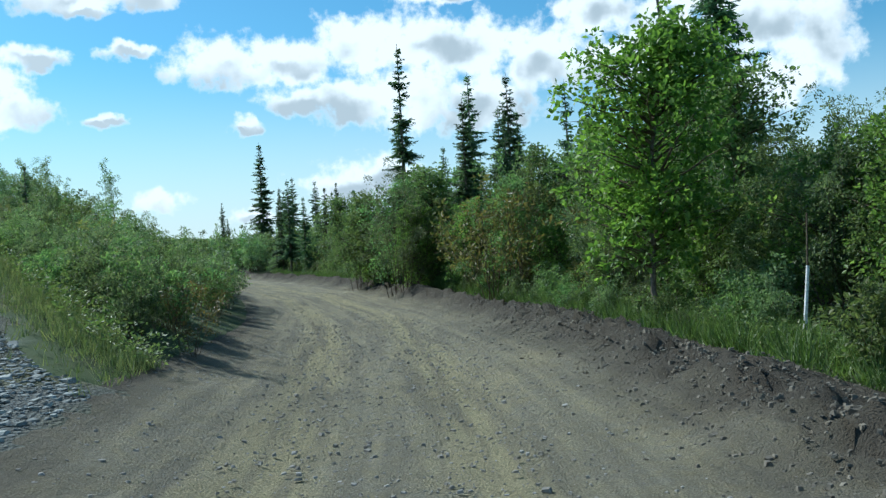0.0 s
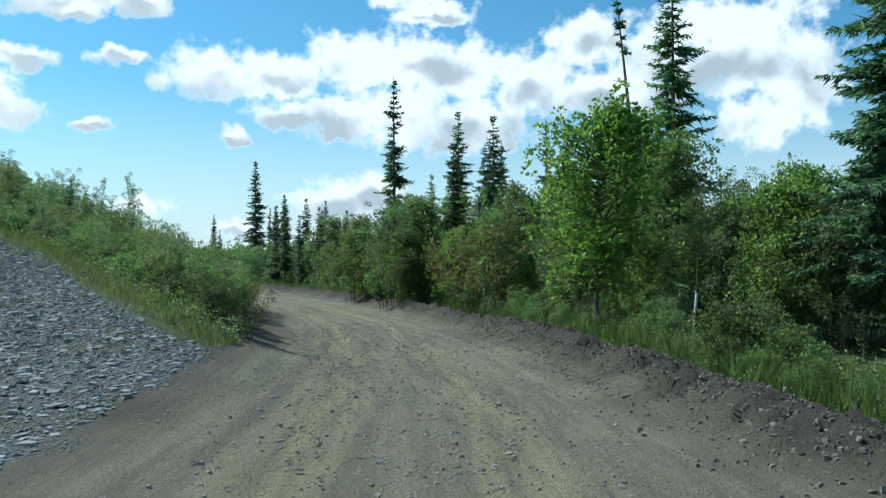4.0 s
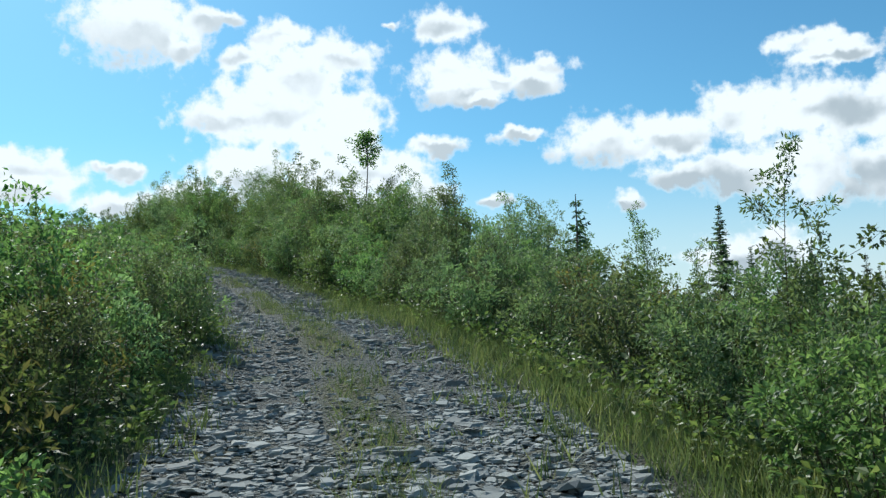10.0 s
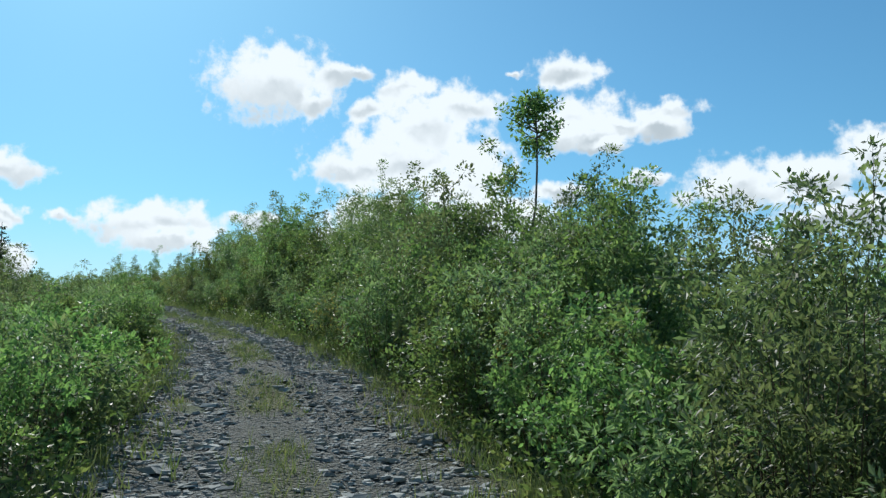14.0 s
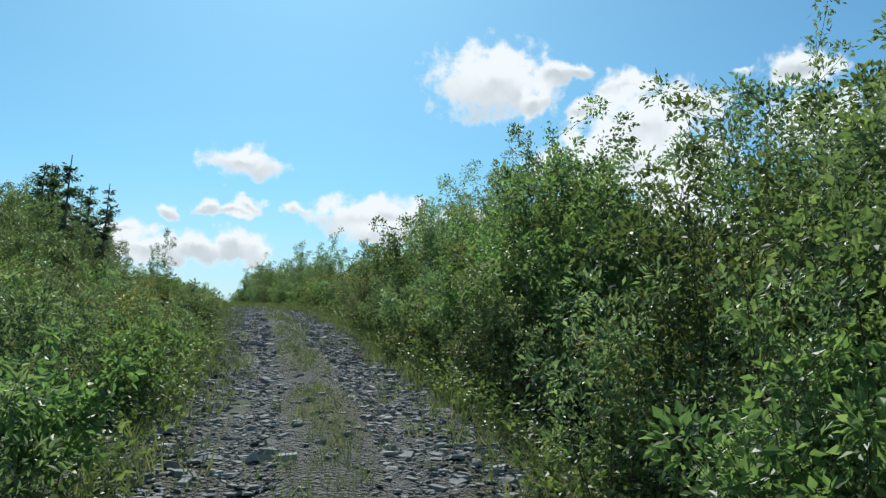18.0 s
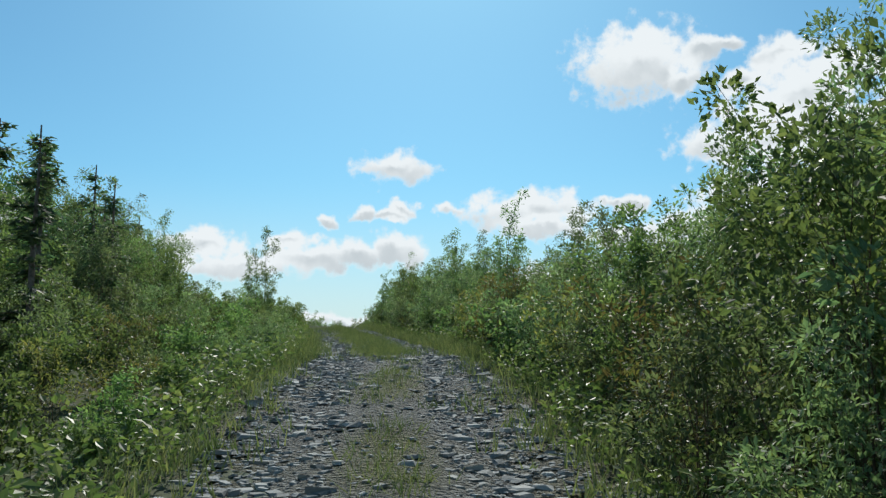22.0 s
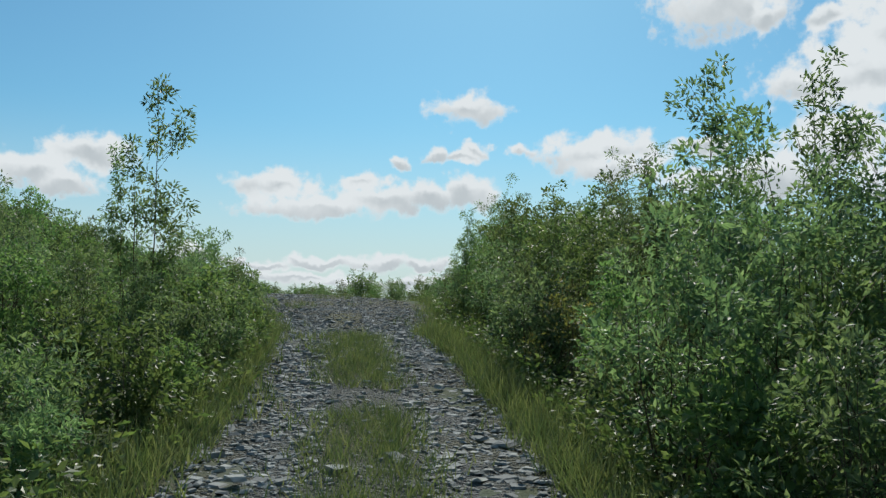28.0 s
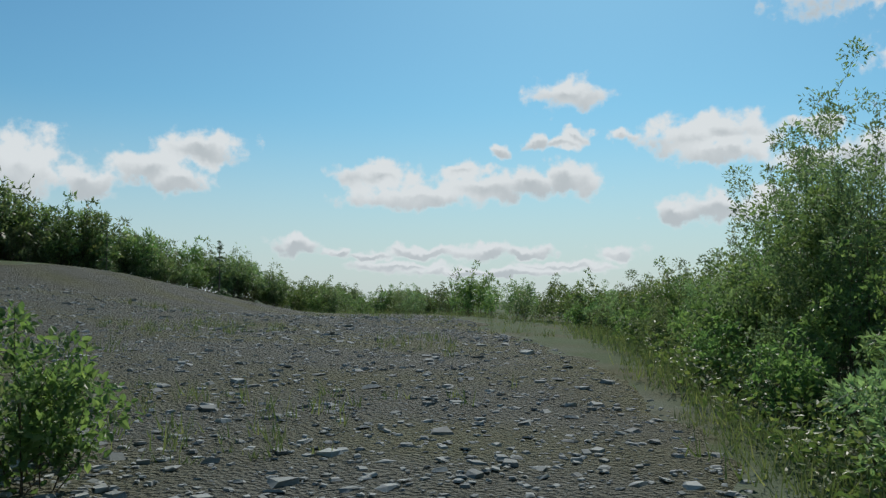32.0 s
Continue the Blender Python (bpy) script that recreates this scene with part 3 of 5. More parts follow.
def road_shape(s, u, x, y, z):
    edge = np.minimum(u + 2.6, 2.55 - u) + 0.3 * wave(x, y, 2.0, 15)
    rut = np.exp(-(((np.abs(u + 0.1) - 0.92) / 0.4) ** 2))
    z = z - 0.04 * rut + 0.015 * wave(x, y, 7, 12) + 0.009 * wave(x, y, 17, 14) + 0.006 * wave(x, y, 38, 16)
    z = z + berm(u, x, y) - 0.4 * np.clip(u - 4.5, 0, 1) - 0.3 * np.clip(-2.9 - u, 0, 1)
    return z, {"across": u, "along": s, "soil": np.clip(0.45 - edge * 0.9, 0, 1), "wheel": np.clip(1.2 * rut + 0.3 * wave(x, y, 3, 41), 0, 1)}


track = ribbon("track", TRACK_LINE, -14.0, 5.0, 0.16, 0.25, TRACK, 0.0, track_shape)
tagged(track, "rutted grey shale gravel track with a grassy crown", "track", kind="structure")
road = ribbon("road", ROAD_LINE, -3.5, 5.2, 0.11, 0.18, ROAD, 0.03, road_shape)
tagged(road, "tan graded dirt road with a churned earth berm", "dirt road", kind="structure")

# ---- plants ----


def unit(v):
    return v / np.maximum(np.linalg.norm(v, axis=-1, keepdims=True), 1e-6)


def leaf_arrays(at, way, long, wide, rng, fine=1):
    """Pointed, slightly folded leaves from their foot points, directions, lengths and widths."""
    n = len(at)
    side = unit(np.cross(way, rng.normal(size=(n, 3)) * 0.7 + np.array([0, 0, 1.0])))
    face = np.cross(side, way)
    L, W = long[:, None], wide[:, None]
    if fine == 2:
        v = np.stack([at, at + way * L * 0.3 + side * W * 0.5 + face * W * 0.12, at + way * L * 0.68 + side * W * 0.4 + face * W * 0.1 - face * L * 0.04, at + way * L - face * L * 0.14,
                      at + way * L * 0.68 - side * W * 0.4 + face * W * 0.1 - face * L * 0.04, at + way * L * 0.3 - side * W * 0.5 + face * W * 0.12], 1)
        f = np.array([[0, 1, 2, 3], [0, 3, 4, 5]])
    elif fine == 0:
        v = np.stack([at + way * L * 0.1 + side * W * 0.55, at + way * L * 0.1 - side * W * 0.55, at + way * L * 1.05 - face * L * 0.1], 1)
        f = np.array([[0, 1, 2]])
    else:
        v = np.stack([at, at + way * L * 0.45 + side * W * 0.5 + face * W * 0.15, at + way * L, at + way * L * 0.45 - side * W * 0.5 + face * W * 0.15], 1)
        f = np.array([[0, 1, 2, 3]])
    k = v.shape[1]
    return v.reshape(-1, 3), (f[None] + (np.arange(n) * k)[:, None, None]).reshape(-1, f.shape[1])


def tube_arrays(lines, sides=4):
    """Tapered round stems along lines of (points, thick, thin), in metres of radius."""
    vs, fs, base = [], [], 0
    ring = np.arange(sides) * 2 * math.pi / sides
    for pts, r0, r1 in lines:
        pts = np.asarray(pts, float)
        way = unit(np.gradient(pts, axis=0))
        a = unit(np.cross(way, np.array([0.31, 0.2, 0.93]) if abs(way[0, 2]) < 0.9 else np.array([1.0, 0.1, 0.0])))
        b = np.cross(way, a)
        r = np.linspace(r0, r1, len(pts))[:, None, None]
        v = pts[:, None] + r * (a[:, None] * np.cos(ring)[None, :, None] + b[:, None] * np.sin(ring)[None, :, None])
        vs.append(v.reshape(-1, 3))
        k = np.arange(len(pts) * sides).reshape(len(pts), sides) + base
        fs.append(np.stack([k[:-1], np.roll(k[:-1], -1, 1), np.roll(k[1:], -1, 1), k[1:]], -1).reshape(-1, 4))
        base += len(pts) * sides
    return np.concatenate(vs), np.concatenate(fs)


def part(name, mesh, parent, label=""):
    ob = new(name, mesh)
    ob.parent = parent
    if label:
        ob["label"] = label
    return ob


def bent(foot, way, length, droop, n, rng):
    """A limb's points: it starts one way and bends towards the ground (droop > 0) or the light."""
    t = np.linspace(0, 1, n)[:, None]
    kink = np.cumsum(rng.normal(size=(n, 3)) * length * 0.025, axis=0)
    return foot + way * length * t + np.array([0, 0, -1.0]) * droop * length * t**2 + kink * t


def plant(name, stems, twigs, bark, leaf, fine=1, leaf_data=None):
    """A thing with its stems and its foliage."""
    top = new(name)
    top.empty_display_size = 0.3
    part("branchwork", mesh_of(name + "_branchwork", *tube_arrays(stems + twigs, 3), bark, True), top)
    part("foliage", mesh_of(name + "_foliage", *leaf_arrays(*leaf_data, fine), leaf), top)
    return top


def shrub(name, seed, tall, spread, stems, leaf, long, wide, gap=0.024, fine=1, bare=0.12, arm=0.52, every=0.29):
    """A bush: stems that fan out from near one foot, rising side branches that end in tufts of leaves, and leading shoots at the top."""
    rng = np.random.default_rng(seed)
    lines, feet, ways = [], [], []
    for k in range(stems):
        out = spread * math.sqrt((k + 0.4) / stems) * rng.uniform(0.6, 0.95)
        a = 2.4 * k + rng.normal() * 0.35
        top = tall * (1.0 - 0.34 * (out / spread) ** 2) * (rng.uniform(0.4, 0.65) if k % 4 == 3 else rng.uniform(0.8, 1.0))
        if k == 1:
            top = tall * rng.uniform(1.0, 1.14)
        way = np.array([math.cos(a), math.sin(a), 0])
        foot, tip = way * out * 0.35 + rng.normal(size=3) * [0.04, 0.04, 0], way * out + np.array([0, 0, top])
        knee = way * out * 0.6 + np.array([0, 0, top * 0.42]) + rng.normal(size=3) * 0.05 * tall
        q = np.linspace(0, 1, 7)[:, None]
        pts = (1 - q) ** 2 * foot + 2 * q * (1 - q) * knee + q**2 * tip + np.cumsum(rng.normal(size=(7, 3)) * 0.01 * tall, 0) * q
        lines.append((pts, 0.004 + 0.0034 * tall, 0.002))
        n = max(4, int(top * (1 - bare) / every))
        heart = rng.uniform(0, 6.3)
        for w in np.minimum(bare + (1 - bare) * (np.arange(n) + rng.random(n)) / n, 0.97):
            j = w * 6
            i = int(j)
            on = pts[i] * (1 - (j - i)) + pts[i + 1] * (j - i)
            b = rng.uniform(0, 2 * math.pi)
            go = unit(np.array([math.cos(b), math.sin(b), rng.uniform(0.35, 1.25)]))
            size = arm * tall**0.55 * (0.42 + 0.5 * math.sin(math.pi * min(1.0, 0.15 + 0.8 * w))) * rng.uniform(0.45, 1.2) * (1 + 0.3 * math.sin(w * tall * 6 + heart))
            m = max(5, int(1.75 * size / gap))
            t = rng.uniform(0.25, 1.0, m // 4)[:, None]
            bow = go * size * t + np.array([0, 0, 0.22]) * size * t**2
            shell = unit(rng.normal(size=(m - m // 4, 3)) + go * 0.35 + np.array([0, 0, 0.3]))
            puff = go * size * 0.82 + np.array([0, 0, 0.16 * size]) + shell * (0.055 + 0.18 * size) * rng.uniform(0.45, 1.1, len(shell))[:, None] * [1, 1, 0.85]
            if size > 0.24:
                lines.append((np.array([on, on + go * size * 0.55 + [0, 0, 0.06 * size], on + go * size + [0, 0, 0.22 * size]]), 0.0035, 0.0015))
            feet += [on + bow + rng.normal(size=bow.shape) * (0.3 * long + 0.05 * size), on + puff]
            ways += [unit(go * 0.6 + rng.normal(size=bow.shape) * 0.45 + np.array([0, 0, 0.15])), unit(shell * 0.8 + rng.normal(size=shell.shape) * 0.45 - np.array([0, 0, 0.12]))]
        m = int(0.22 * top / gap * 2.2)
        j = np.minimum(rng.uniform(0.78, 1.0, m), 0.999) * 6
        i = j.astype(int)
        feet.append(pts[i] * (1 - (j - i))[:, None] + pts[i + 1] * (j - i)[:, None] + rng.normal(size=(m, 3)) * long * 0.75)
        ways.append(unit(rng.normal(size=(m, 3)) * 0.6 + np.array([0, 0, 0.5])))
    feet, ways = np.concatenate(feet), np.concatenate(ways)
    keep = feet[:, 2] > 0.05
    feet, ways = feet[keep], ways[keep]
    size = rng.uniform(0.6, 1.2, len(feet))
    return plant(name, lines, [], TWIG, leaf, fine, (feet, ways, long * size, wide * size * rng.uniform(0.8, 1.1, len(feet)), rng))


def spruce(name, seed, tall, radius, bare=0.08, sparse=1.0, leaf=None, lean=0.0, step=0.065, rise=1.0):
    """A spruce: one straight trunk, whorls of boughs that droop and turn up at the tip, sprays of needles along them."""
    rng = np.random.default_rng(seed)
    trunk = np.stack([np.linspace(0, lean * tall, 10), rng.normal(size=10) * 0.004, np.linspace(0, tall, 10)], 1)
    limbs, feet, ways, long = [], [], [], []
    z = tall * bare
    while z < tall * 0.985:
        u = z / tall
        reach = radius * (1 - u) ** 0.9 * rng.uniform(0.6, 1.1) + 0.06
        for k in range(rng.integers(4, 8)):
            if rng.random() > sparse:
                continue
            a = rng.uniform(0, 2 * math.pi)
            r = reach * rng.uniform(0.45, 1.2)
            foot = np.array([lean * z, 0, z + rng.normal() * 0.03])
            way = unit(np.array([math.cos(a), math.sin(a), 0.3 * u - 0.2 + rng.normal() * 0.12 + 0.7 * max(0, u - 0.75)]))
            tp = bent(foot, way, r, 0.22 * (1 - u), 5, rng)
            tp[-1, 2] += 0.09 * r
            limbs.append((tp, 0.006 + 0.012 * r, 0.003))
            q = max(4, int(r / step))
            w = np.repeat(np.linspace(0.1, 1.0, q), 3)
            j = w * 4
            i = np.minimum(j.astype(int), 3)
            p = tp[i] * (1 - (j - i))[:, None] + tp[i + 1] * (j - i)[:, None]
            across = np.tile([-1.0, 0.0, 1.0], q)[:, None] * np.cross(way, [0, 0, 1.0]) * rng.uniform(0.6, 1.2)
            feet.append(p + rng.normal(size=p.shape) * 0.02)
            ways.append(unit(way * 0.7 + across + rng.normal(size=p.shape) * 0.3 + np.array([0, 0, -0.22])))
            long.append((0.08 + 0.3 * (1 - w) * min(1, r)) * rng.uniform(0.6, 1.4, len(w)) * (0.6 + 3.4 * step + 0.3 * tall / 8))
        z += rng.uniform(0.09, 0.26) * (0.6 + tall / 14) * rise
    limbs.append((trunk[1:], 0.006, 0.004))
    feet, ways, long = np.concatenate(feet), np.concatenate(ways), np.concatenate(long)
    top = new(name)
    part("trunk", mesh_of(name + "_trunk", *tube_arrays([(trunk, 0.012 * tall + 0.015, 0.008)], 7), BARK, True), top, "rough grey-brown trunk")
    part("branchwork", mesh_of(name + "_branchwork", *tube_arrays(limbs, 3), TWIG, True), top)
    part("needles", mesh_of(name + "_needles", *leaf_arrays(feet, ways, long, (0.04 + 0.18 * long) * (0.4 + 10 * step), rng, 0), leaf or NEEDLE), top)
    return top


def broadleaf(name, seed, tall, crown, bare, leaf, long, wide, clusters, per, thick=0.05):
    """A young broad-leaved tree: a trunk that forks, limbs, and leaves in loose sprays round the limbs' ends."""
    rng = np.random.default_rng(seed)
    trunk = np.stack([np.cumsum(rng.normal(size=9) * 0.012 * tall), np.cumsum(rng.normal(size=9) * 0.012 * tall), np.linspace(0, tall * 0.92, 9)], 1)
    trunk[0, :2] = 0
    limbs, feet, ways = [], [], []
    for k in range(clusters):
        u = rng.uniform(bare, 1.0)
        j = u * 8
        i = min(int(j), 7)
        foot = trunk[i] * (1 - (j - i)) + trunk[i + 1] * (j - i)
        a = rng.uniform(0, 2 * math.pi)
        shape = math.sin(math.pi * min(1.0, max(0.05, (u - bare) / (1 - bare) * 0.82 + 0.16))) ** 0.7
        r = crown * shape * rng.uniform(0.35, 1.0) * (1 + 0.28 * math.sin(2 * a + 9 * u + seed) + 0.16 * math.sin(3 * a - 14 * u))
        way = unit(np.array([math.cos(a), math.sin(a), rng.uniform(0.25, 0.9)]))
        tp = bent(foot, way, r, 0.1, 5, rng)
        limbs.append((tp, 0.006 + 0.012 * r, 0.003))
        for b in range(3):
            m = int(per * rng.uniform(0.25, 0.45))
            spot = tp[0] + (tp[-1] - tp[0]) * rng.uniform(0.5, 1.05) + rng.normal(size=3) * 0.1 * crown
            shell = unit(rng.normal(size=(m, 3)) + way * 0.4 + np.array([0, 0, 0.25]))
            feet.append(spot + shell * (0.07 + 0.065 * crown) * rng.uniform(0.4, 1.1, m)[:, None] * [1, 1, 0.8])
            ways.append(unit(shell * 0.8 + rng.normal(size=(m, 3)) * 0.45 - np.array([0, 0, 0.2])))
    feet, ways = np.concatenate(feet), np.concatenate(ways)
    n = len(feet)
    size = rng.uniform(0.65, 1.2, n)
    top = new(name)
    part("trunk", mesh_of(name + "_trunk", *tube_arrays([(trunk, thick, 0.01)], 8), BARK, True), top, "slender grey-brown trunk")
    part("branchwork", mesh_of(name + "_branchwork", *tube_arrays(limbs, 4), TWIG, True), top)
    part("crown", mesh_of(name + "_crown", *leaf_arrays(feet, ways, long * size, wide * size, rng, 1), leaf), top)
    return top


def stand(ob, x, y, turn=0.0, size=1.0, tilt=0.0, sink=0.03):
    """Put a thing on the ground."""
    ob.matrix_basis = pose(x, y, float(height(x, y)[0]) - sink, tilt, 0, turn) @ Matrix.Diagonal((size, size, size, 1))
    return ob


def again(ob, x, y, turn, size, tilt=0.0, sink=0.03):
    """Another of a thing, at another place and size."""
    return stand(copy_thing(ob, Matrix()), x, y, turn, size, tilt, sink)


def track_at(s, u):
    """The place s metres along the track and u metres to its right."""
    i = min(max(int(s / 0.5), 0), len(TRACK_PTS) - 2)
    way = unit(TRACK_PTS[i + 1, :2] - TRACK_PTS[i, :2])
    p = TRACK_PTS[i, :2] + way * (s - i * 0.5)
    return p[0] + way[1] * u, p[1] - way[0] * u


class Kind:
    """Some shapes of one kind of plant, handed out one after the other."""

    def __init__(self, shapes, label, category, group):
        self.shapes, self.used, self.n = shapes, set(), 0
        for ob in shapes:
            tagged(ob, label, category, group)

    def put(self, x, y, turn, size, tilt=0.0, sink=0.05):
        k = self.n % len(self.shapes)
        self.n += 1
        ob = self.shapes[k]
        if k not in self.used:
            self.used.add(k)
            return stand(ob, x, y, turn, size, tilt, sink)
        return again(ob, x, y, turn, size, tilt, sink)


FRONT_WILLOW, FRONT_ALDER = "grey-green upright willow shrub at the edge of the track", "leafy green alder shrub at the edge of the track"
low_willows = Kind([shrub("low_willow_shrub", 10 + k, 0.95, 0.5, 8, WILLOW, 0.068, 0.028, 0.0108, 2, 0.08) for k in range(4)], FRONT_WILLOW, "shrub", "low willow shrubs along the track")
low_alders = Kind([shrub("low_alder_shrub", 30 + k, 0.95, 0.5, 8, ALDER, 0.068, 0.042, 0.0132, 2, 0.08) for k in range(4)], FRONT_ALDER, "shrub", "low alder shrubs along the track")
willows = Kind([shrub("willow_shrub", 110 + k, 1.6, 0.7, 9, WILLOW, 0.07, 0.029, 0.0112) for k in range(4)], "grey-green upright willow shrub", "shrub", "willow shrubs along the track")
alders = Kind([shrub("alder_shrub", 130 + k, 1.6, 0.72, 9, ALDER, 0.068, 0.041, 0.0125) for k in range(4)], "leafy yellow-green alder shrub", "shrub", "alder shrubs along the track")
back_willows = Kind([shrub("willow_bush", 15 + k, 1.6, 0.8, 8, WILLOW, 0.117, 0.045, 0.0227, 0) for k in range(3)], "grey-green willow bush in the thicket", "bush", "willow bushes in the thicket")
back_alders = Kind([shrub("alder_bush", 35 + k, 1.5, 0.85, 8, ALDER, 0.111, 0.052, 0.0227, 0) for k in range(3)], "green alder bush in the thicket", "bush", "alder bushes in the thicket")
big_willows = Kind([shrub("tall_willow_shrub", 20 + k, 2.5, 0.9, 10, WILLOW, 0.07, 0.03, 0.0106, 1, 0.14) for k in range(4)], "tall many-stemmed willow shrub over the track", "shrub", "tall willow shrubs")
big_alders = Kind([shrub("tall_alder_shrub", 40 + k, 2.5, 0.95, 10, ALDER, 0.068, 0.042, 0.0115, 1, 0.12) for k in range(4)], "tall dark green alder shrub over the track", "shrub", "tall alder shrubs")
huge_willows = Kind([shrub("willow_thicket", 24 + k, 3.6, 1.2, 11, WILLOW, 0.071, 0.03, 0.0108, 1, 0.16) for k in range(4)], "very tall many-stemmed willow thicket shading the track", "shrub", "very tall shrubs")
huge_alders = Kind([shrub("alder_thicket", 44 + k, 3.6, 1.25, 11, ALDER, 0.07, 0.043, 0.0118, 1, 0.14) for k in range(4)], "very tall dense dark green alder thicket", "shrub", "very tall shrubs")
russets = Kind([shrub("dry_shrub", 50 + k, 1.5, 0.7, 8, RUSSET, 0.081, 0.031, 0.0261) for k in range(2)], "yellowing thin-leaved shrub among green ones", "shrub", "yellowing shrubs")
saplings = Kind([shrub("willow_sapling", 60 + k, 3.0, 0.32, 3, WILLOW, 0.07, 0.026, 0.0105, 2, 0.26, 0.25, 0.12) for k in range(4)], "thin willow sapling rising above the shrubs", "sapling", "saplings above the shrubs")
firs = Kind([spruce("young_spruce", 70 + k, 2.6, 0.62, 0.03, 0.8, step=0.028) for k in range(3)], "small dark green spruce among the shrubs", "spruce", "young spruces")
tall_firs = Kind([spruce("spruce", 80 + k, 9.0, reach, low, sparse, step=0.05, rise=0.75) for k, (reach, low, sparse) in enumerate(((2.1, 0.2, 0.75), (1.9, 0.1, 0.7), (1.5, 0.1, 0.7), (1.6, 0.06, 0.95)))], "tall dark green spruce behind the dirt road", "spruce", "tall spruces")

rng = np.random.default_rng(5)


# Growth beside the track every 5 m from 20 m on: heights at the edge and 1.1, 2.2, 3.4 and 5 m behind it.
RIGHT_TALL = [
    [1.2, 1.2, 1.3, 1.3, 1.3, 1.7, 2.0, 2.2, 2.0, 1.8, 1.8, 1.5, 1.4, 1.5, 1.6, 1.6, 1.6, 1.7, 1.4, 1.0, 0.8, 1.0, 1.0],
    [1.1, 1.3, 1.5, 1.5, 1.5, 2.0, 2.5, 2.9, 2.8, 2.6, 2.6, 2.3, 1.8, 1.8, 2.0, 2.1, 2.2, 2.1, 2.2, 1.9, 1.5, 1.4, 1.5],
    [1.0, 1.3, 1.6, 1.7, 1.6, 1.9, 2.7, 3.3, 3.5, 3.1, 2.9, 2.9, 2.4, 2.1, 2.3, 2.5, 2.6, 2.5, 2.6, 2.7, 2.3, 1.9, 1.9],
    [0.9, 1.0, 1.6, 1.9, 1.7, 2.0, 2.9, 3.6, 3.9, 3.7, 3.5, 3.4, 3.3, 2.5, 2.6, 2.7, 2.9, 3.0, 3.2, 3.2, 3.0, 2.4, 2.2],
    [0.9, 0.9, 1.2, 1.9, 1.9, 2.1, 3.0, 3.7, 4.1, 4.0, 3.8, 3.6, 3.6, 2.8, 2.8, 2.9, 3.1, 3.2, 3.4, 3.5, 3.2, 2.8, 2.4]]
LEFT_TALL = [
    [1.0, 1.3, 1.6, 1.5, 1.4, 1.3, 1.2, 1.2, 1.2, 1.1, 0.9, 0.8, 0.7, 0.7, 0.8, 0.9, 1.1, 1.2, 1.2, 1.0, 0.8, 0.8, 0.9],
    [1.4, 2.2, 2.3, 2.0, 1.7, 1.6, 1.4, 1.3, 1.2, 1.1, 0.9, 0.9, 0.9, 0.9, 1.0, 1.1, 1.3, 1.6, 1.7, 1.5, 1.3, 1.2, 1.2],
    [1.8, 3.2, 3.3, 2.4, 2.0, 1.9, 1.6, 1.4, 1.3, 1.3, 1.2, 1.3, 1.3, 1.2, 1.2, 1.2, 1.4, 1.6, 1.8, 1.6, 1.5, 1.6, 1.6],
    [2.2, 3.4, 3.8, 3.7, 2.6, 1.9, 1.7, 1.5, 1.4, 1.4, 1.5, 2.0, 2.0, 2.0, 1.9, 1.8, 1.8, 1.8, 1.9, 1.8, 1.8, 1.9, 1.8],
    [2.4, 3.6, 4.0, 4.2, 3.6, 2.2, 1.8, 1.6, 1.5, 1.5, 2.0, 2.6, 3.0, 3.2, 3.2, 3.2, 3.1, 2.6, 2.1, 2.0, 2.0, 2.0, 2.0]]


def right_row(s):
    """Where the shrubs begin to the right of the track."""
    return float(np.interp(s, [20, 22, 25, 28, 32, 40, 48, 60, 75, 92, 100, 108, 114, 120, 132], [4.2, 3.4, 3.0, 2.7, 2.3, 2.0, 1.85, 1.7, 1.65, 1.8, 2.0, 2.3, 3.2, 4.6, 7]))


def left_row(s):
    return float(np.interp(s, [22, 26, 32, 40, 60, 74, 80, 90, 98, 103, 109], [4.6, 3.2, 2.1, 1.6, 1.5, 1.6, 1.75, 1.7, 1.5, 1.5, 2.2]))


def thicket(x, y, want, tip=False, far=False):
    """One shrub of about the wanted height, of a kind that grows so high."""
    pick, turn = rng.random(), rng.uniform(0, 360)
    willow = pick < 0.5
    if tip:
        saplings.put(x, y, turn, want * 1.12 / 3.2)
    elif far:
        (back_willows if willow else back_alders).put(x, y, turn, want / (1.85 if willow else 1.75))
    elif want > 2.9:
        (huge_willows if willow else huge_alders).put(x, y, turn, want / 3.55)
    elif want > 1.9:
        (big_willows if willow else big_alders).put(x, y, turn, want / 2.55)
    elif pick > 0.93:
        russets.put(x, y, turn, want / 1.6)
    elif want > 1.15:
        (willows if willow else alders).put(x, y, turn, want / 1.75)
    else:
        (low_willows if willow else low_alders).put(x, y, turn, want / 1.1)


def hedge(row, tall, side, first, last):
    marks = np.arange(20, 131, 5)
    for depth, level, gap in ((0.0, 0, 0.95), (0.75, 1, 1.1), (1.7, 2, 1.25), (2.9, 3, 1.4), (4.3, 4, 1.6)):
        s = first + rng.uniform(0, gap)
        while s < last:
            x, y = track_at(s, side * (row(s) + 0.3 + depth + rng.uniform(-0.25, 0.35)))
            if not -3.6 < beside(ROAD_PTS, x, y)[1][0] < 5.6 and rng.random() > 0.06:
                want = float(np.interp(s, marks, tall[level])) * (1 + 0.2 * float(wave(x, y, 1.3, 61))) * rng.uniform(0.62, 1.02)
                thicket(x, y, want, depth > 1 and rng.random() < 0.03)
            s += gap * rng.uniform(0.8, 1.2)


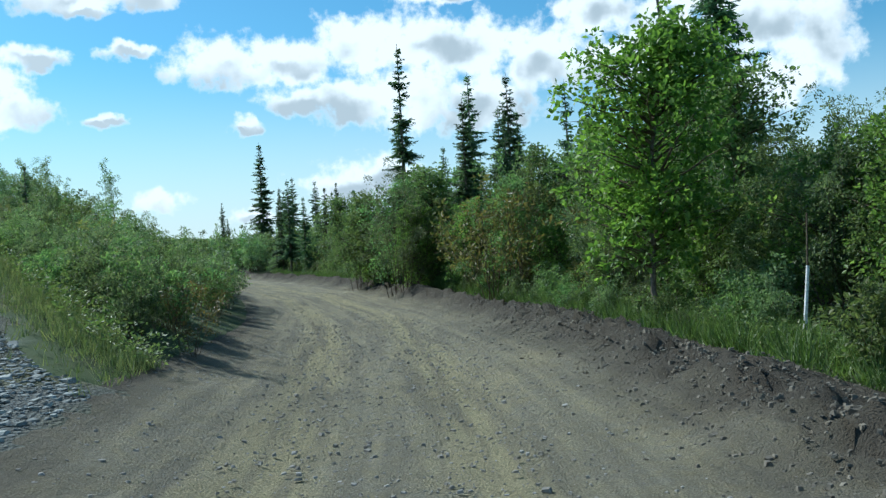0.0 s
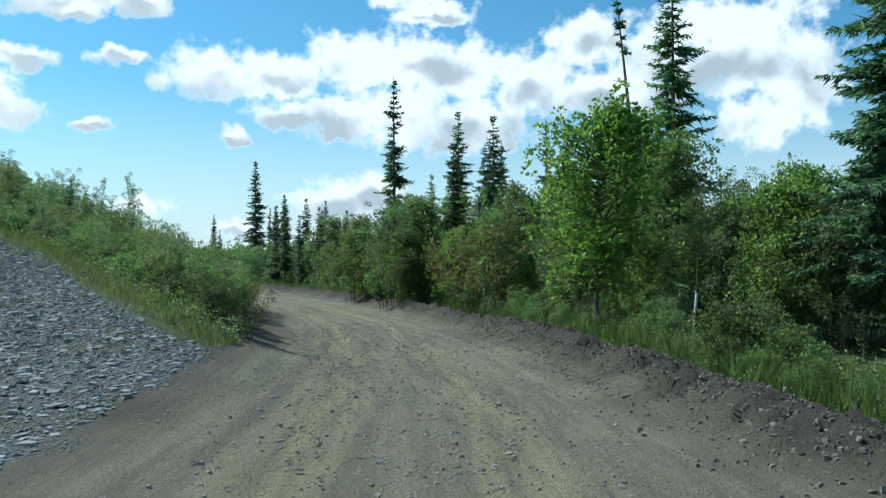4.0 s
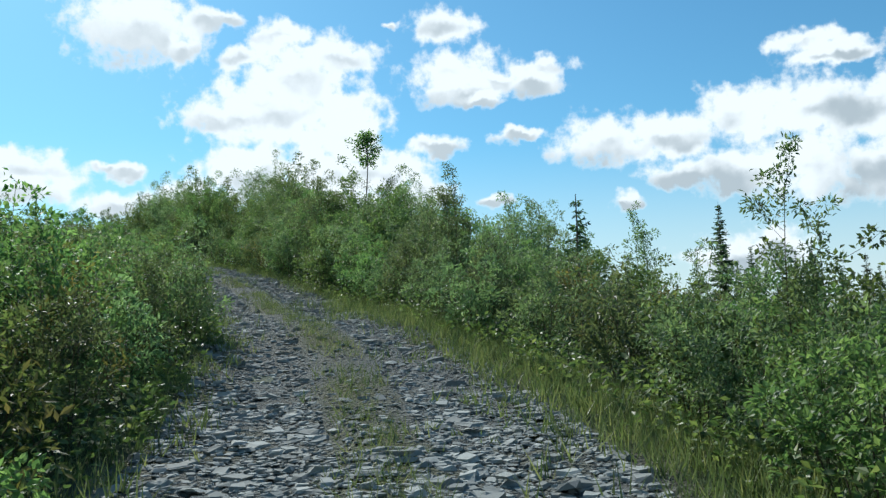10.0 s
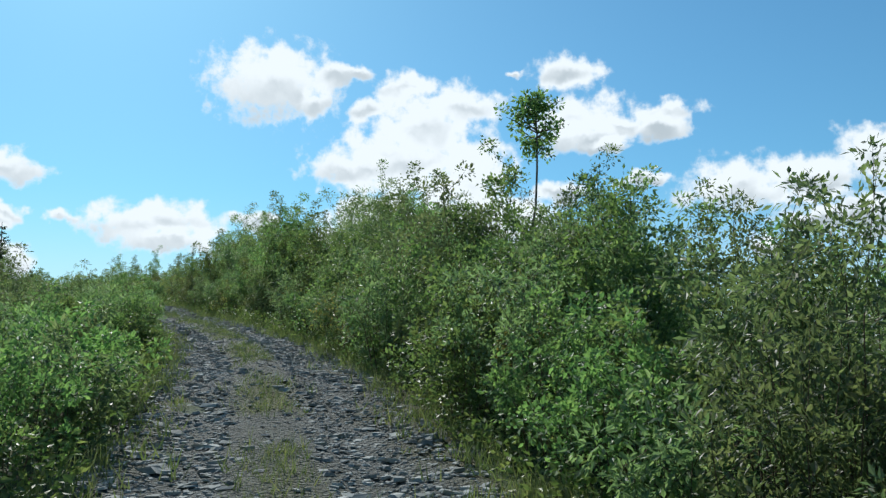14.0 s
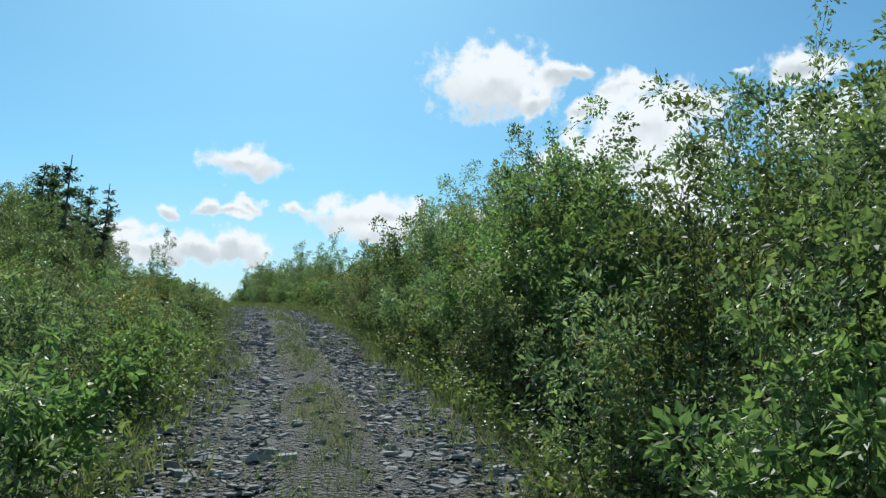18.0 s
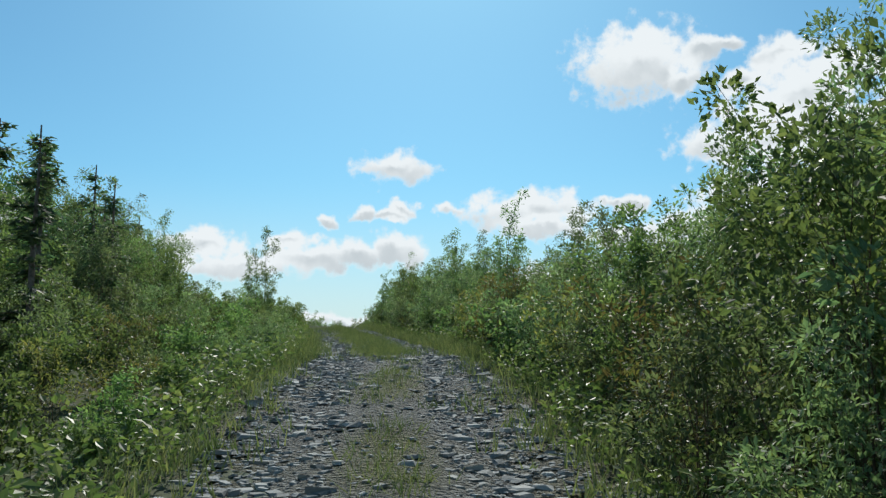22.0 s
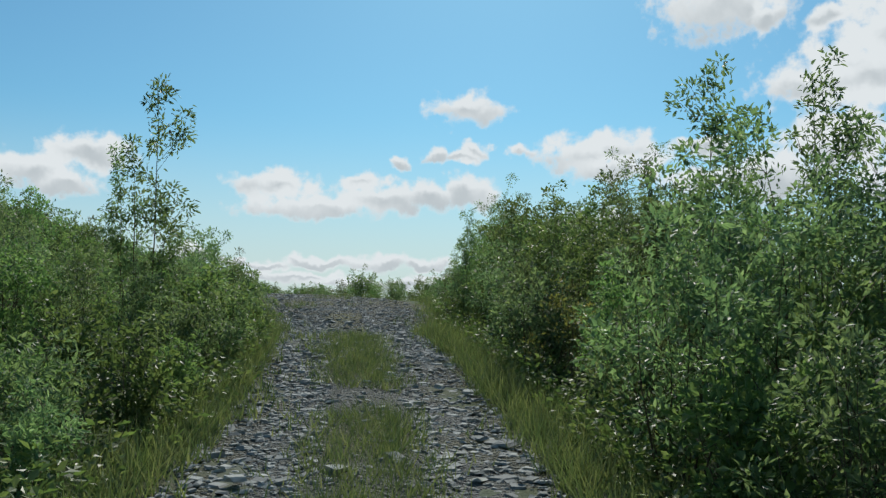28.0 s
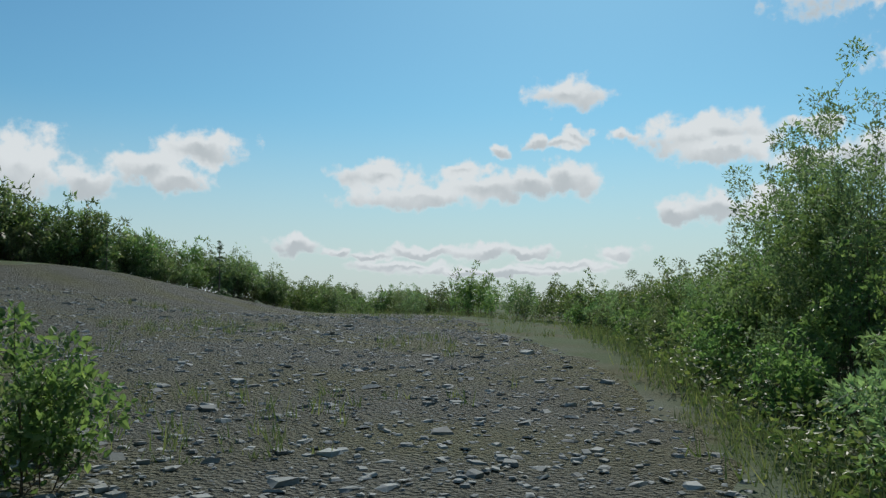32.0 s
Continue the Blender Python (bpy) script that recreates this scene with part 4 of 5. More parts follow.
hedge(right_row, RIGHT_TALL, 1, 21.5, 132)
for s in np.arange(33, 58, 1.7):
    x, y = track_at(s + rng.uniform(-0.5, 0.5), right_row(s) + 6.4 + rng.uniform(-0.4, 0.4))
    if not -3.6 < beside(ROAD_PTS, x, y)[1][0] < 5.6:
        thicket(x, y, float(np.interp(s, np.arange(20, 131, 5), RIGHT_TALL[4])) * rng.uniform(0.8, 1.05), far=s < 40)
hedge(left_row, LEFT_TALL, -1, 23, 110)
for s in np.arange(82, 108, 1.4):
    thicket(*track_at(s, -(left_row(s) + 6.0 + rng.uniform(-0.4, 0.4))), float(np.interp(s, [82, 90, 100, 108], [3.4, 4.2, 4.2, 2.6])) * rng.uniform(0.8, 1.0))
for x, y, want in ((-19.5, 22.5, 4.5), (-20.3, 23.4, 4.6), (-18.9, 21.6, 4.4)):
    thicket(x, y, want)

# ---- single plants that stand out ----
tagged(stand(broadleaf("sapling_tree", 111, 4.6, 0.46, 0.79, ALDER, 0.075, 0.046, 44, 30, 0.03), -22.75, 40.4, 0, 1.07), "slim sapling with a round leafy head", "tree")
# Saplings that rise over the rest: place and height.
for x, y, tip in ((-67.35, 58.85, 3.3), (-67.7, 58.6, 2.5), (-61.6, 63.07, 3.3), (-60.8, 63.3, 3.1), (-57.0, 61.8, 2.8), (-72.3, 66.6, 2.4), (-71.9, 67.2, 2.3), (-16.75, 32.65, 2.4), (-10.82, 26.3, 2.3), (-50.6, 56.4, 2.6), (-48.8, 56.4, 2.35), (-15.7, 43.2, 3.6)):
    saplings.put(x, y, rng.uniform(0, 360), tip / 3.05)
for x, y, tip in ((-59.05, 50.3, 4.9), (-59.2, 51.5, 4.2), (-56.6, 49.2, 4.6), (-74.4, 56.5, 4.4), (-54.0, 46.5, 4.4), (-61.0, 51.6, 3.6), (-50.5, 45.5, 3.8), (-14.6, 33.0, 2.5), (-106, 68.2, 2.3), (-106, 64.0, 2.0), (-111, 81.3, 1.9), (-118, 84, 2.0), (-18.0, 20.3, 4.8), (-17.0, 18.2, 4.6), (-20.5, 22.5, 5.0), (-17.5, 15.5, 4.4), (6.95, 10.4, 2.1), (6.1, 11.6, 0.9)):
    firs.put(x, y, rng.uniform(0, 360), tip / 2.6)

for at, u, tip in ((78.0, -5.2, 3.8), (80.5, -4.6, 3.4), (83.0, -5.4, 3.6), (86.0, -5.0, 3.3), (88.0, -5.6, 3.2), (81.5, -6.2, 4.0)):
    firs.put(*track_at(at, u), rng.uniform(0, 360), tip / 2.6)
for at, u, want in ((60.6, 4.6, 3.9), (62.0, 4.9, 4.2), (63.4, 5.0, 4.0), (65.8, 3.0, 3.3), (71.0, 4.2, 3.4), (72.6, 4.6, 3.5), (74.0, 4.3, 3.3), (75.6, 4.6, 3.9), (77.0, 4.4, 3.8), (78.3, 4.2, 3.4), (70.0, 4.2, 4.0), (65.0, 3.2, 3.1), (63.2, 4.6, 4.2), (50.8, 4.2, 3.0), (49.5, 3.8, 2.6), (48.8, 3.4, 2.3), (104.6, 3.2, 2.4), (106.2, 3.8, 2.6), (108.5, 4.6, 2.85), (110.5, 5.0, 2.85), (113.2, 4.8, 3.1), (114.6, 5.4, 3.4), (116.4, 6.3, 3.4)):
    thicket(*track_at(at, u), want)

# ---- the big thicket on the bank where the track leaves the road ----
for s in np.arange(22, 42, 1.6):
    for u in (6.0, 7.5, 9.2, 11.2):
        x, y = track_at(s + rng.uniform(-0.5, 0.5), -(u + rng.uniform(-0.5, 0.5)))
        thicket(x, y, np.interp(s, [22, 25, 34, 42], [2.4, 3.8, 3.8, 2.8]) * rng.uniform(0.8, 1.1), rng.random() < 0.1)

for s in np.arange(19.5, 33, 0.75):
    low = low_alders if rng.random() < 0.6 else low_willows
    low.put(*track_at(s + rng.uniform(-0.4, 0.4), -(left_row(s) - 0.1 + rng.uniform(-0.5, 1.3))), rng.uniform(0, 360), rng.uniform(0.35, 0.9))

# ---- the wood behind the dirt road ----
maple = broadleaf("maple_tree", 101, 4.9, 1.75, 0.2, MAPLE, 0.11, 0.082, 190, 50, 0.055)
tagged(stand(maple, 3.5, 18.7, 0, 1.16), "bright green young maple on the road verge", "tree")
dark = [broadleaf("alder_tree", 102 + k, 4.4, 1.6, 0.12, ALDER, 0.1, 0.07, 150, 46, 0.05) for k in range(2)]
for k, (ob, x, y, size) in enumerate(((dark[0], 6.0, 22.4, 1.2), (dark[1], 7.6, 17.2, 0.85))):
    tagged(stand(ob, x, y, 40 * k, size), "dark green leafy tree in the roadside wood", "tree", "leafy trees of the wood")
for x, y, size, k in ((-0.85, 39.25, 1.17, 0), (-3.72, 43.80, 1.04, 1), (3.69, 34.70, 1.04, 0), (1.49, 46.40, 1.23, 1), (-6.45, 56.80, 1.17, 0), (7.21, 28.20, 1.30, 1), (12.28, 19.10, 0.91, 0), (11.24, 12.60, 1.30, 1), (5.77, 39.90, 1.30, 0)):
    again(dark[k], x, y, rng.uniform(0, 360), size)
for x, y, size in ((-2.3, 40.5, 1.1), (-1.0, 42.5, 1.2), (0.3, 38.5, 1.1), (3.3, 34.5, 1.15), (4.8, 32.0, 1.2), (6.2, 26.5, 1.3), (-4.2, 46.0, 1.0)):
    again(dark[1], x, y, rng.uniform(0, 360), size)
birches = Kind([broadleaf("birch_bush", 105 + k, 3.3, 1.35, 0.08, BIRCH, 0.09, 0.062, 130, 50, 0.035) for k in range(2)], "bright green leafy birch bush on the road verge", "bush", "birch bushes by the road")
for x, y, size in ((6.2, 14.6, 1.0), (7.0, 15.6, 1.1), (5.7, 16.8, 0.9), (8.4, 14.0, 1.05), (4.9, 20.6, 0.75), (3.9, 24.5, 0.8), (2.9, 29.0, 0.7), (0.6, 35.5, 1.0), (-1.6, 38.5, 1.1), (-3.4, 43.0, 0.9)):
    birches.put(x, y, rng.uniform(0, 360), size)
tall = tall_firs.shapes
for k, (x, y, size, turn) in enumerate(((9.0, 32, 1.5, 20), (1.8, 61.2, 1.36, 80), (-3.3, 75.8, 2.05, 10), (-19.9, 99.4, 1.53, 50))):
    stand(tall[k], x, y, turn, size)
for x, y, size in ((-11.8, 68.7, 0.8), (-10.4, 67.0, 0.64), (-9.2, 70.0, 0.72), (-13.0, 72.0, 0.76), (-7.9, 66.0, 0.6), (-6.8, 68.0, 0.66), (2.75, 44.1, 0.84), (4.1, 45.5, 0.7), (13.57, 23.65, 0.65), (0.58, 36.65, 0.81), (2.40, 43.15, 0.86), (3.74, 54.05, 1.21), (7.33, 55.50, 1.17), (10.85, 43.80, 1.04), (16.44, 37.30, 0.65), (17.74, 26.90, 0.72), (12.54, 11.30, 1.17), (17.74, 7.40, 1.30), (11.89, 4.80, 1.17), (-18.34, 110.40, 1.15), (-15.46, 109.25, 1.09), (-13.16, 106.95, 0.92), (-10.29, 105.80, 0.80), (-20.06, 113.85, 0.98), (-21.79, 119.60, 0.92), (-31.56, 128.80, 0.71), (-7.41, 101.20, 0.80), (0.06, 80.50, 1.15), (5.81, 71.30, 1.26), (9.26, 59.80, 1.15), (-27.54, 115.00, 0.57), (-2.24, 71.30, 0.80), (13.84, 55.50, 1.30), (-5.69, 110.40, 0.92), (-14.89, 126.50, 1.03), (9.16, 10.26, 0.91)):
    again(tall[int(rng.integers(4))], x, y, rng.uniform(0, 360), size)
near_fir = spruce("broad_spruce", 97, 8.2, 1.75, 0.16, 0.95, step=0.03, rise=0.5)
tagged(stand(near_fir, 7.7, 13.1, 60, 1.3), "broad dark spruce with sweeping boughs beside the road", "spruce")
leaning = spruce("bare_spruce", 95, 9.0, 0.7, 0.8, 0.9, lean=-0.1)
tagged(stand(leaning, 7.9, 31.5, 0, 1.35), "leaning bare spruce with a tuft at its top", "spruce")
for s in np.arange(64, 140, 1.3):
    for depth in (0.0, 1.3, 2.8, 4.8):
        if rng.random() < 0.15:
            continue
        i = min(int(s / 0.5), len(ROAD_PTS) - 2)
        way = unit(ROAD_PTS[i + 1, :2] - ROAD_PTS[i, :2])
        u = 5.7 + depth + rng.uniform(-0.3, 0.4)
        x, y = ROAD_PTS[i, 0] + way[1] * u, ROAD_PTS[i, 1] - way[0] * u
        if math.hypot(x - 3.5, y - 18.8) < 1.2 or (depth < 2 and 13 < y < 15.5) or (x > 4.6 and 6.0 < y < 13.8):
            continue
        thicket(x, y, np.interp(depth, [0, 1.3, 2.8, 7], [1.2, 2.3, 3.2, 3.6]) * (0.85 if y < 20 else 1.1) * rng.uniform(0.75, 1.2), far=y > 32)
for x, y, want in ((5.65, 16.11, 3.12), (6.42, 17.28, 3.12), (6.29, 14.68, 2.47), (1.61, 29.89, 3.90), (2.40, 31.45, 4.03), (-2.16, 37.30, 4.68), (-4.37, 43.80, 3.90), (8.12, 18.06, 2.86), (9.16, 15.98, 3.12), (6.5, 13.6, 2.8), (10.2, 14.4, 3.90), (10.6, 12.6, 3.6), (5.52, 24.04, 3.90), (6.29, 26.25, 4.16), (4.21, 26.64, 3.64), (5.26, 20.66, 2.86), (7.60, 20.40, 2.73), (10.20, 22.35, 2.99), (3.44, 23.52, 2.34), (6.82, 18.58, 3.38), (6.04, 19.36, 2.60)):
    thicket(x, y, want)
for x, y, want in ((1.23, 30.28, 3.77), (2.01, 28.98, 3.51)):
    russets.put(x, y, 40, want / 1.6)
for x, y, size in ((1.5, 32.4, 2.2), (2.3, 33.3, 2.4), (0.9, 33.8, 2.0)):
    russets.put(x, y, rng.uniform(0, 360), size)

for s in np.arange(59, 104, 0.62):
    i = int(s / 0.5)
    way = unit(ROAD_PTS[i + 1, :2] - ROAD_PTS[i, :2])
    u = 4.75 + abs(rng.normal()) * 0.55
    low = low_alders if rng.random() < 0.7 else low_willows
    if math.hypot(ROAD_PTS[i, 0] + way[1] * u - 4.0, ROAD_PTS[i, 1] - way[0] * u - 13.6) < 1.3:
        continue
    low.put(ROAD_PTS[i, 0] + way[1] * u, ROAD_PTS[i, 1] - way[0] * u, rng.uniform(0, 360), rng.uniform(0.4, 1.05) * (0.5 if 3.0 < ROAD_PTS[i, 1] < 11.0 else 1.0))

# The wedge of shrubs between road and track, and the growth along the road's left side.
for x, y, want in ((-3.8, 15.9, 1.6), (-4.9, 16.6, 1.8), (-5.7, 17.4, 1.8), (-4.8, 18.2, 1.7), (-6.4, 19.0, 1.9), (-5.2, 19.9, 1.6), (-6.0, 21.0, 1.8), (-7.0, 21.5, 2.0), (-5.9, 22.6, 1.6)):
    thicket(x - 0.5, y, want * 0.8)
for s in np.arange(84, 130, 1.5):
    for u in (3.9, 5.2, 6.9):
        i = int(s / 0.5)
        way = unit(ROAD_PTS[i + 1, :2] - ROAD_PTS[i, :2])
        x, y = ROAD_PTS[i, 0] - way[1] * (u + rng.uniform(-0.3, 0.3)), ROAD_PTS[i, 1] + way[0] * (u + rng.uniform(-0.3, 0.3))
        if abs(beside(TRACK_PTS, x, y)[1][0]) > 7:
            thicket(x, y, rng.uniform(1.3, 2.0), far=True)

# ---- low growth on the brow of the hill ----
for k in range(300):
    f = k / 299
    x, y = -100 - 13 * f + rng.uniform(-1.5, 1.5), 50 + 32 * f + rng.uniform(-1.5, 1.5)
    thicket(x - 3, y, np.interp(f, [0, 0.3, 0.55, 1], [3.6, 3.1, 1.9, 1.3]) * rng.uniform(0.4, 1.2), rng.random() < 0.03, far=True)
for k in range(100):
    a = k / 99
    thicket(-30 + 22 * a + rng.uniform(-3, 3), 66 + 40 * a + rng.uniform(-6, 6), rng.uniform(2.2, 4.4), far=True)
for k in range(80):
    thicket(-86 - rng.uniform(0, 36), 74 + rng.uniform(0, 22), rng.uniform(0.9, 1.8), far=True)

# ---- low plants, grass and stones ----


def along(line_at, s, u):
    """Many places by distance along the track and to its right."""
    i = np.clip((s / 0.5).astype(int), 0, len(line_at) - 2)
    way = unit(line_at[i + 1, :2] - line_at[i, :2])
    p = line_at[i, :2] + way * (s - i * 0.5)[:, None]
    return np.stack([p[:, 0] + way[:, 1] * u, p[:, 1] - way[:, 0] * u], 1)


def on_ground(xy, lift=0.0):
    return np.concatenate([xy, (height(xy[:, 0], xy[:, 1]) + lift)[:, None]], 1)


def off_road(xy):
    u = beside(ROAD_PTS, xy[:, 0], xy[:, 1])[1]
    return (u < -2.9) | (u > 4.7)


def rosettes(at, per, tall, long, wide, r):
    """Small leafy plants: leaves round a short stem."""
    n = len(at)
    a = r.uniform(0, 2 * math.pi, (n, per))
    up = r.uniform(0.15, 1.0, (n, per)) * tall[:, None]
    out = r.uniform(0.02, 0.16, (n, per))
    feet = np.repeat(at[:, None], per, 1) + np.stack([np.cos(a) * out, np.sin(a) * out, up], -1)
    ways = unit(np.stack([np.cos(a), np.sin(a), r.uniform(-0.2, 0.8, (n, per))], -1) + r.normal(size=(n, per, 3)) * 0.3)
    size = r.uniform(0.6, 1.2, n * per)
    return leaf_arrays(feet.reshape(-1, 3), ways.reshape(-1, 3), long * size, wide * size, r, 1)


def tufts(at, per, long, r, lean=0.35, wide=0.009):
    """Grass: blades that fan from points on the ground."""
    n = len(at)
    feet = np.repeat(at, per, 0) + np.c_[r.normal(size=(n * per, 2)) * 0.05, np.zeros(n * per)]
    ways = unit(np.c_[r.normal(size=(n * per, 2)) * lean, np.ones(n * per)])
    length = np.repeat(long, per) * r.uniform(0.5, 1.2, n * per)
    return leaf_arrays(feet, ways, length, np.full(n * per, wide * 1.3), r, 0)


r2 = np.random.default_rng(77)
spots = []
for row, side, first, last, n in ((right_row, 1, 19, 120, 3400), (left_row, -1, 21, 108, 2600)):
    s = r2.uniform(first, last, n)
    edge = np.array([row(v) for v in s])
    spots.append(along(TRACK_PTS, s, side * (edge - 0.25 + np.abs(r2.normal(size=n)) * 0.7)))
s = r2.uniform(60, 120, 3600)
spots.append(along(ROAD_PTS, s, 4.9 + np.abs(r2.normal(size=3600)) * 0.7))
s = r2.uniform(18, 36, 900)
spots.append(along(TRACK_PTS, s, -r2.uniform(3.4, 9.5, 900)))
spots = np.concatenate(spots)
spots = spots[off_road(spots)]
herbs = new("low_plants", mesh_of("low_plants", *rosettes(on_ground(spots), 13, r2.uniform(0.12, 0.5, len(spots)), 0.075, 0.042, r2), HERB))
tagged(herbs, "low yellow-green leafy plants under the shrubs", "undergrowth", kind="stuff")

verge = []
for row, side, first, last, n in ((right_row, 1, 17, 124, 4400), (left_row, -1, 24, 108, 2600)):
    s = r2.uniform(first, last, n)
    edge = np.array([row(v) for v in s])
    verge.append(along(TRACK_PTS, s, side * (edge + 0.1 - np.abs(r2.normal(size=n)) * 0.38)))
s = r2.uniform(17, 46, 4200)
edge = np.array([right_row(v) for v in s])
verge.append(along(TRACK_PTS, s, edge + 0.3 - np.abs(r2.normal(size=4200)) * 0.6))
s = r2.uniform(12, 30, 1400)
verge.append(along(TRACK_PTS, s, -r2.uniform(2.4, 7.0, 1400)))
s = r2.uniform(108, 126, 1800)
open_ground = along(TRACK_PTS, s, -r2.uniform(-1, 12, 1800))
verge.append(open_ground[wave(open_ground[:, 0], open_ground[:, 1], 0.8, 51) > 0.2])
verge.append(np.c_[r2.uniform(-125, -84, 3500), r2.uniform(70, 100, 3500)])
verge = np.concatenate(verge)
verge = verge[off_road(verge)]
s = np.concatenate([r2.uniform(30, 104, 2600), r2.uniform(83, 103, 2200)])
crown = along(TRACK_PTS, s, r2.normal(size=len(s)) * np.where(s > 83, 0.22, 0.14))
crown = crown[wave(crown[:, 0], crown[:, 1], 1.3, 9) > np.where(s > 83, -0.55, -0.4)]
s = r2.uniform(82, 104, 2300)
side = np.where(r2.random(2300) < 0.5, -1, 1)
tall_verge = along(TRACK_PTS, s, side * (1.2 + np.abs(r2.normal(size=2300)) * 0.33))
parts = [tufts(on_ground(tall_verge), 11, r2.uniform(0.12, 0.4, 2300), r2, 0.45, 0.007), tufts(on_ground(verge, 0.02), 7, r2.uniform(0.08, 0.26, len(verge)), r2), tufts(on_ground(crown, 0.03), 9, r2.uniform(0.06, 0.24, len(crown)), r2, 0.5, 0.006)]
s = r2.uniform(60, 130, 2400)
bank = along(ROAD_PTS, s, 4.5 + np.abs(r2.normal(size=2400)) * 0.6)
lush = new("verge_grass", mesh_of("verge_grass", *tufts(on_ground(bank), 14, r2.uniform(0.25, 0.6, len(bank)), r2, 0.45, 0.013), LUSH))
tagged(lush, "tall lush green grass behind the earth berm", "grass", kind="stuff")
count, vs, fs = 0, [], []
for v, f in parts:
    vs.append(v)
    fs.append(f + count)
    count += len(v)
grass = new("grass", mesh_of("grass", np.concatenate(vs), np.concatenate(fs), GRASS))
tagged(grass, "yellow-green grass on the verges and between the ruts", "grass", kind="stuff")

CUBE = np.array([[-1, -1, -1], [1, -1, -1], [1, 1, -1], [-1, 1, -1], [-1, -1, 1], [1, -1, 1], [1, 1, 1], [-1, 1, 1]], float)
SIDES = np.array([[4, 5, 6, 7], [0, 1, 5, 4], [1, 2, 6, 5], [2, 3, 7, 6], [3, 0, 4, 7]])


def chips(at, size, flat, r):
    """Angular stones, each a broken block laid at a random turn."""
    n = len(at)
    v = CUBE[None] * r.uniform(0.55, 1.25, (n, 8, 3)) * 0.5
    v[:, :, 0] *= r.uniform(0.8, 1.5, (n, 1))
    v[:, :, 2] *= flat * r.uniform(0.6, 1.4, (n, 1))
    v[:, 4:, :2] *= r.uniform(0.6, 0.95, (n, 1, 1))
    a, tilt = r.uniform(0, 2 * math.pi, n), r.normal(size=n) * 0.16
    c, s_, ct, st = np.cos(a), np.sin(a), np.cos(tilt), np.sin(tilt)
    x, y, z = v[..., 0], v[..., 1] * ct[:, None] - v[..., 2] * st[:, None], v[..., 1] * st[:, None] + v[..., 2] * ct[:, None]
    v = np.stack([x * c[:, None] - y * s_[:, None], x * s_[:, None] + y * c[:, None], z], -1) * size[:, None, None] + at[:, None]
    return v.reshape(-1, 3), (SIDES[None] + (np.arange(n) * 8)[:, None, None]).reshape(-1, 4)


def stony(first, last, n, r):
    """Random places on the open gravel, fewer on the grassy crown."""
    s = r.uniform(first, last, n)
    wl, wr = widths(s)
    u = -wl + (wl + wr) * r.random(n)
    keep = (np.abs(u) > 0.36) | (s < 34) | (s > 108) | (r.random(n) < 0.15)
    xy = along(TRACK_PTS, s[keep], u[keep])
    out = on_ground(xy)
    out[:, 2] += track_lift(s[keep], u[keep])
    return out


places = np.concatenate([stony(8, 36, 30000, r2), stony(30, 108, 50000, r2), stony(100, 128, 14000, r2)])
s = r2.uniform(10, 29, 5200)
places = np.concatenate([places, on_ground(along(TRACK_PTS, s, -r2.uniform(2.0, 6.0, 5200)), 0.01)])
places = places[off_road(places[:, :2])]
loose = new("gravel", mesh_of("gravel", *chips(places + [0, 0, 0.006], np.minimum(np.exp(r2.normal(size=len(places)) * 0.55 - 3.35), 0.15), 0.26, r2), SHALE))
tagged(loose, "loose broken blue-grey shale on the track", "gravel", kind="stuff")
s = np.concatenate([r2.uniform(58, 140, 5000), r2.uniform(60, 80, 5000)])
u = 3.45 + r2.normal(size=10000) * 0.6
lumps = along(ROAD_PTS, s, u)
lump_at = on_ground(lumps, 0.03)
lump_at[:, 2] += berm(u, lumps[:, 0], lumps[:, 1])
soil = new("earth_clods", mesh_of("earth_clods", *chips(lump_at, np.minimum(np.exp(r2.normal(size=10000) * 0.5 - 3.8), 0.05), 0.7, r2), CLOD))
tagged(soil, "loose brown earth clods along the graded berm", "earth clods", kind="stuff")
s = np.concatenate([r2.uniform(58, 120, 6000), r2.uniform(60, 84, 6000)])
grit = along(ROAD_PTS, s, r2.normal(size=12000) * 1.5)
pebbles = new("pebbles", mesh_of("pebbles", *chips(on_ground(grit, 0.03), np.minimum(np.exp(r2.normal(size=12000) * 0.5 - 4.15), 0.05), 0.5, r2), GRIT))
tagged(pebbles, "small grey stones pressed into the dirt road", "pebbles", kind="stuff")

# ---- small things by the road ----


def white_paint():
    p = Paint("post_paint", 0.6, 0.3)
    p.colour(p.ramp(p.noise(25, 5), (0.35, (0.5, 0.5, 0.48)), (0.6, (0.78, 0.78, 0.75))))
    return p.mat


POST = white_paint()


def rod(name, a, b, r0, r1, material, parent, label="", sides=8):
    pts = np.linspace(np.array(a, float), np.array(b, float), 5)
    v, f = tube_arrays([(pts, r0, r1)], sides)
    me = mesh_of(name, v, f, material, False)
    bm = bmesh.new()
    bm.from_mesh(me)
    bmesh.ops.holes_fill(bm, edges=bm.edges)
    bm.to_mesh(me)
    bm.free()
    return part(name, me, parent, label)


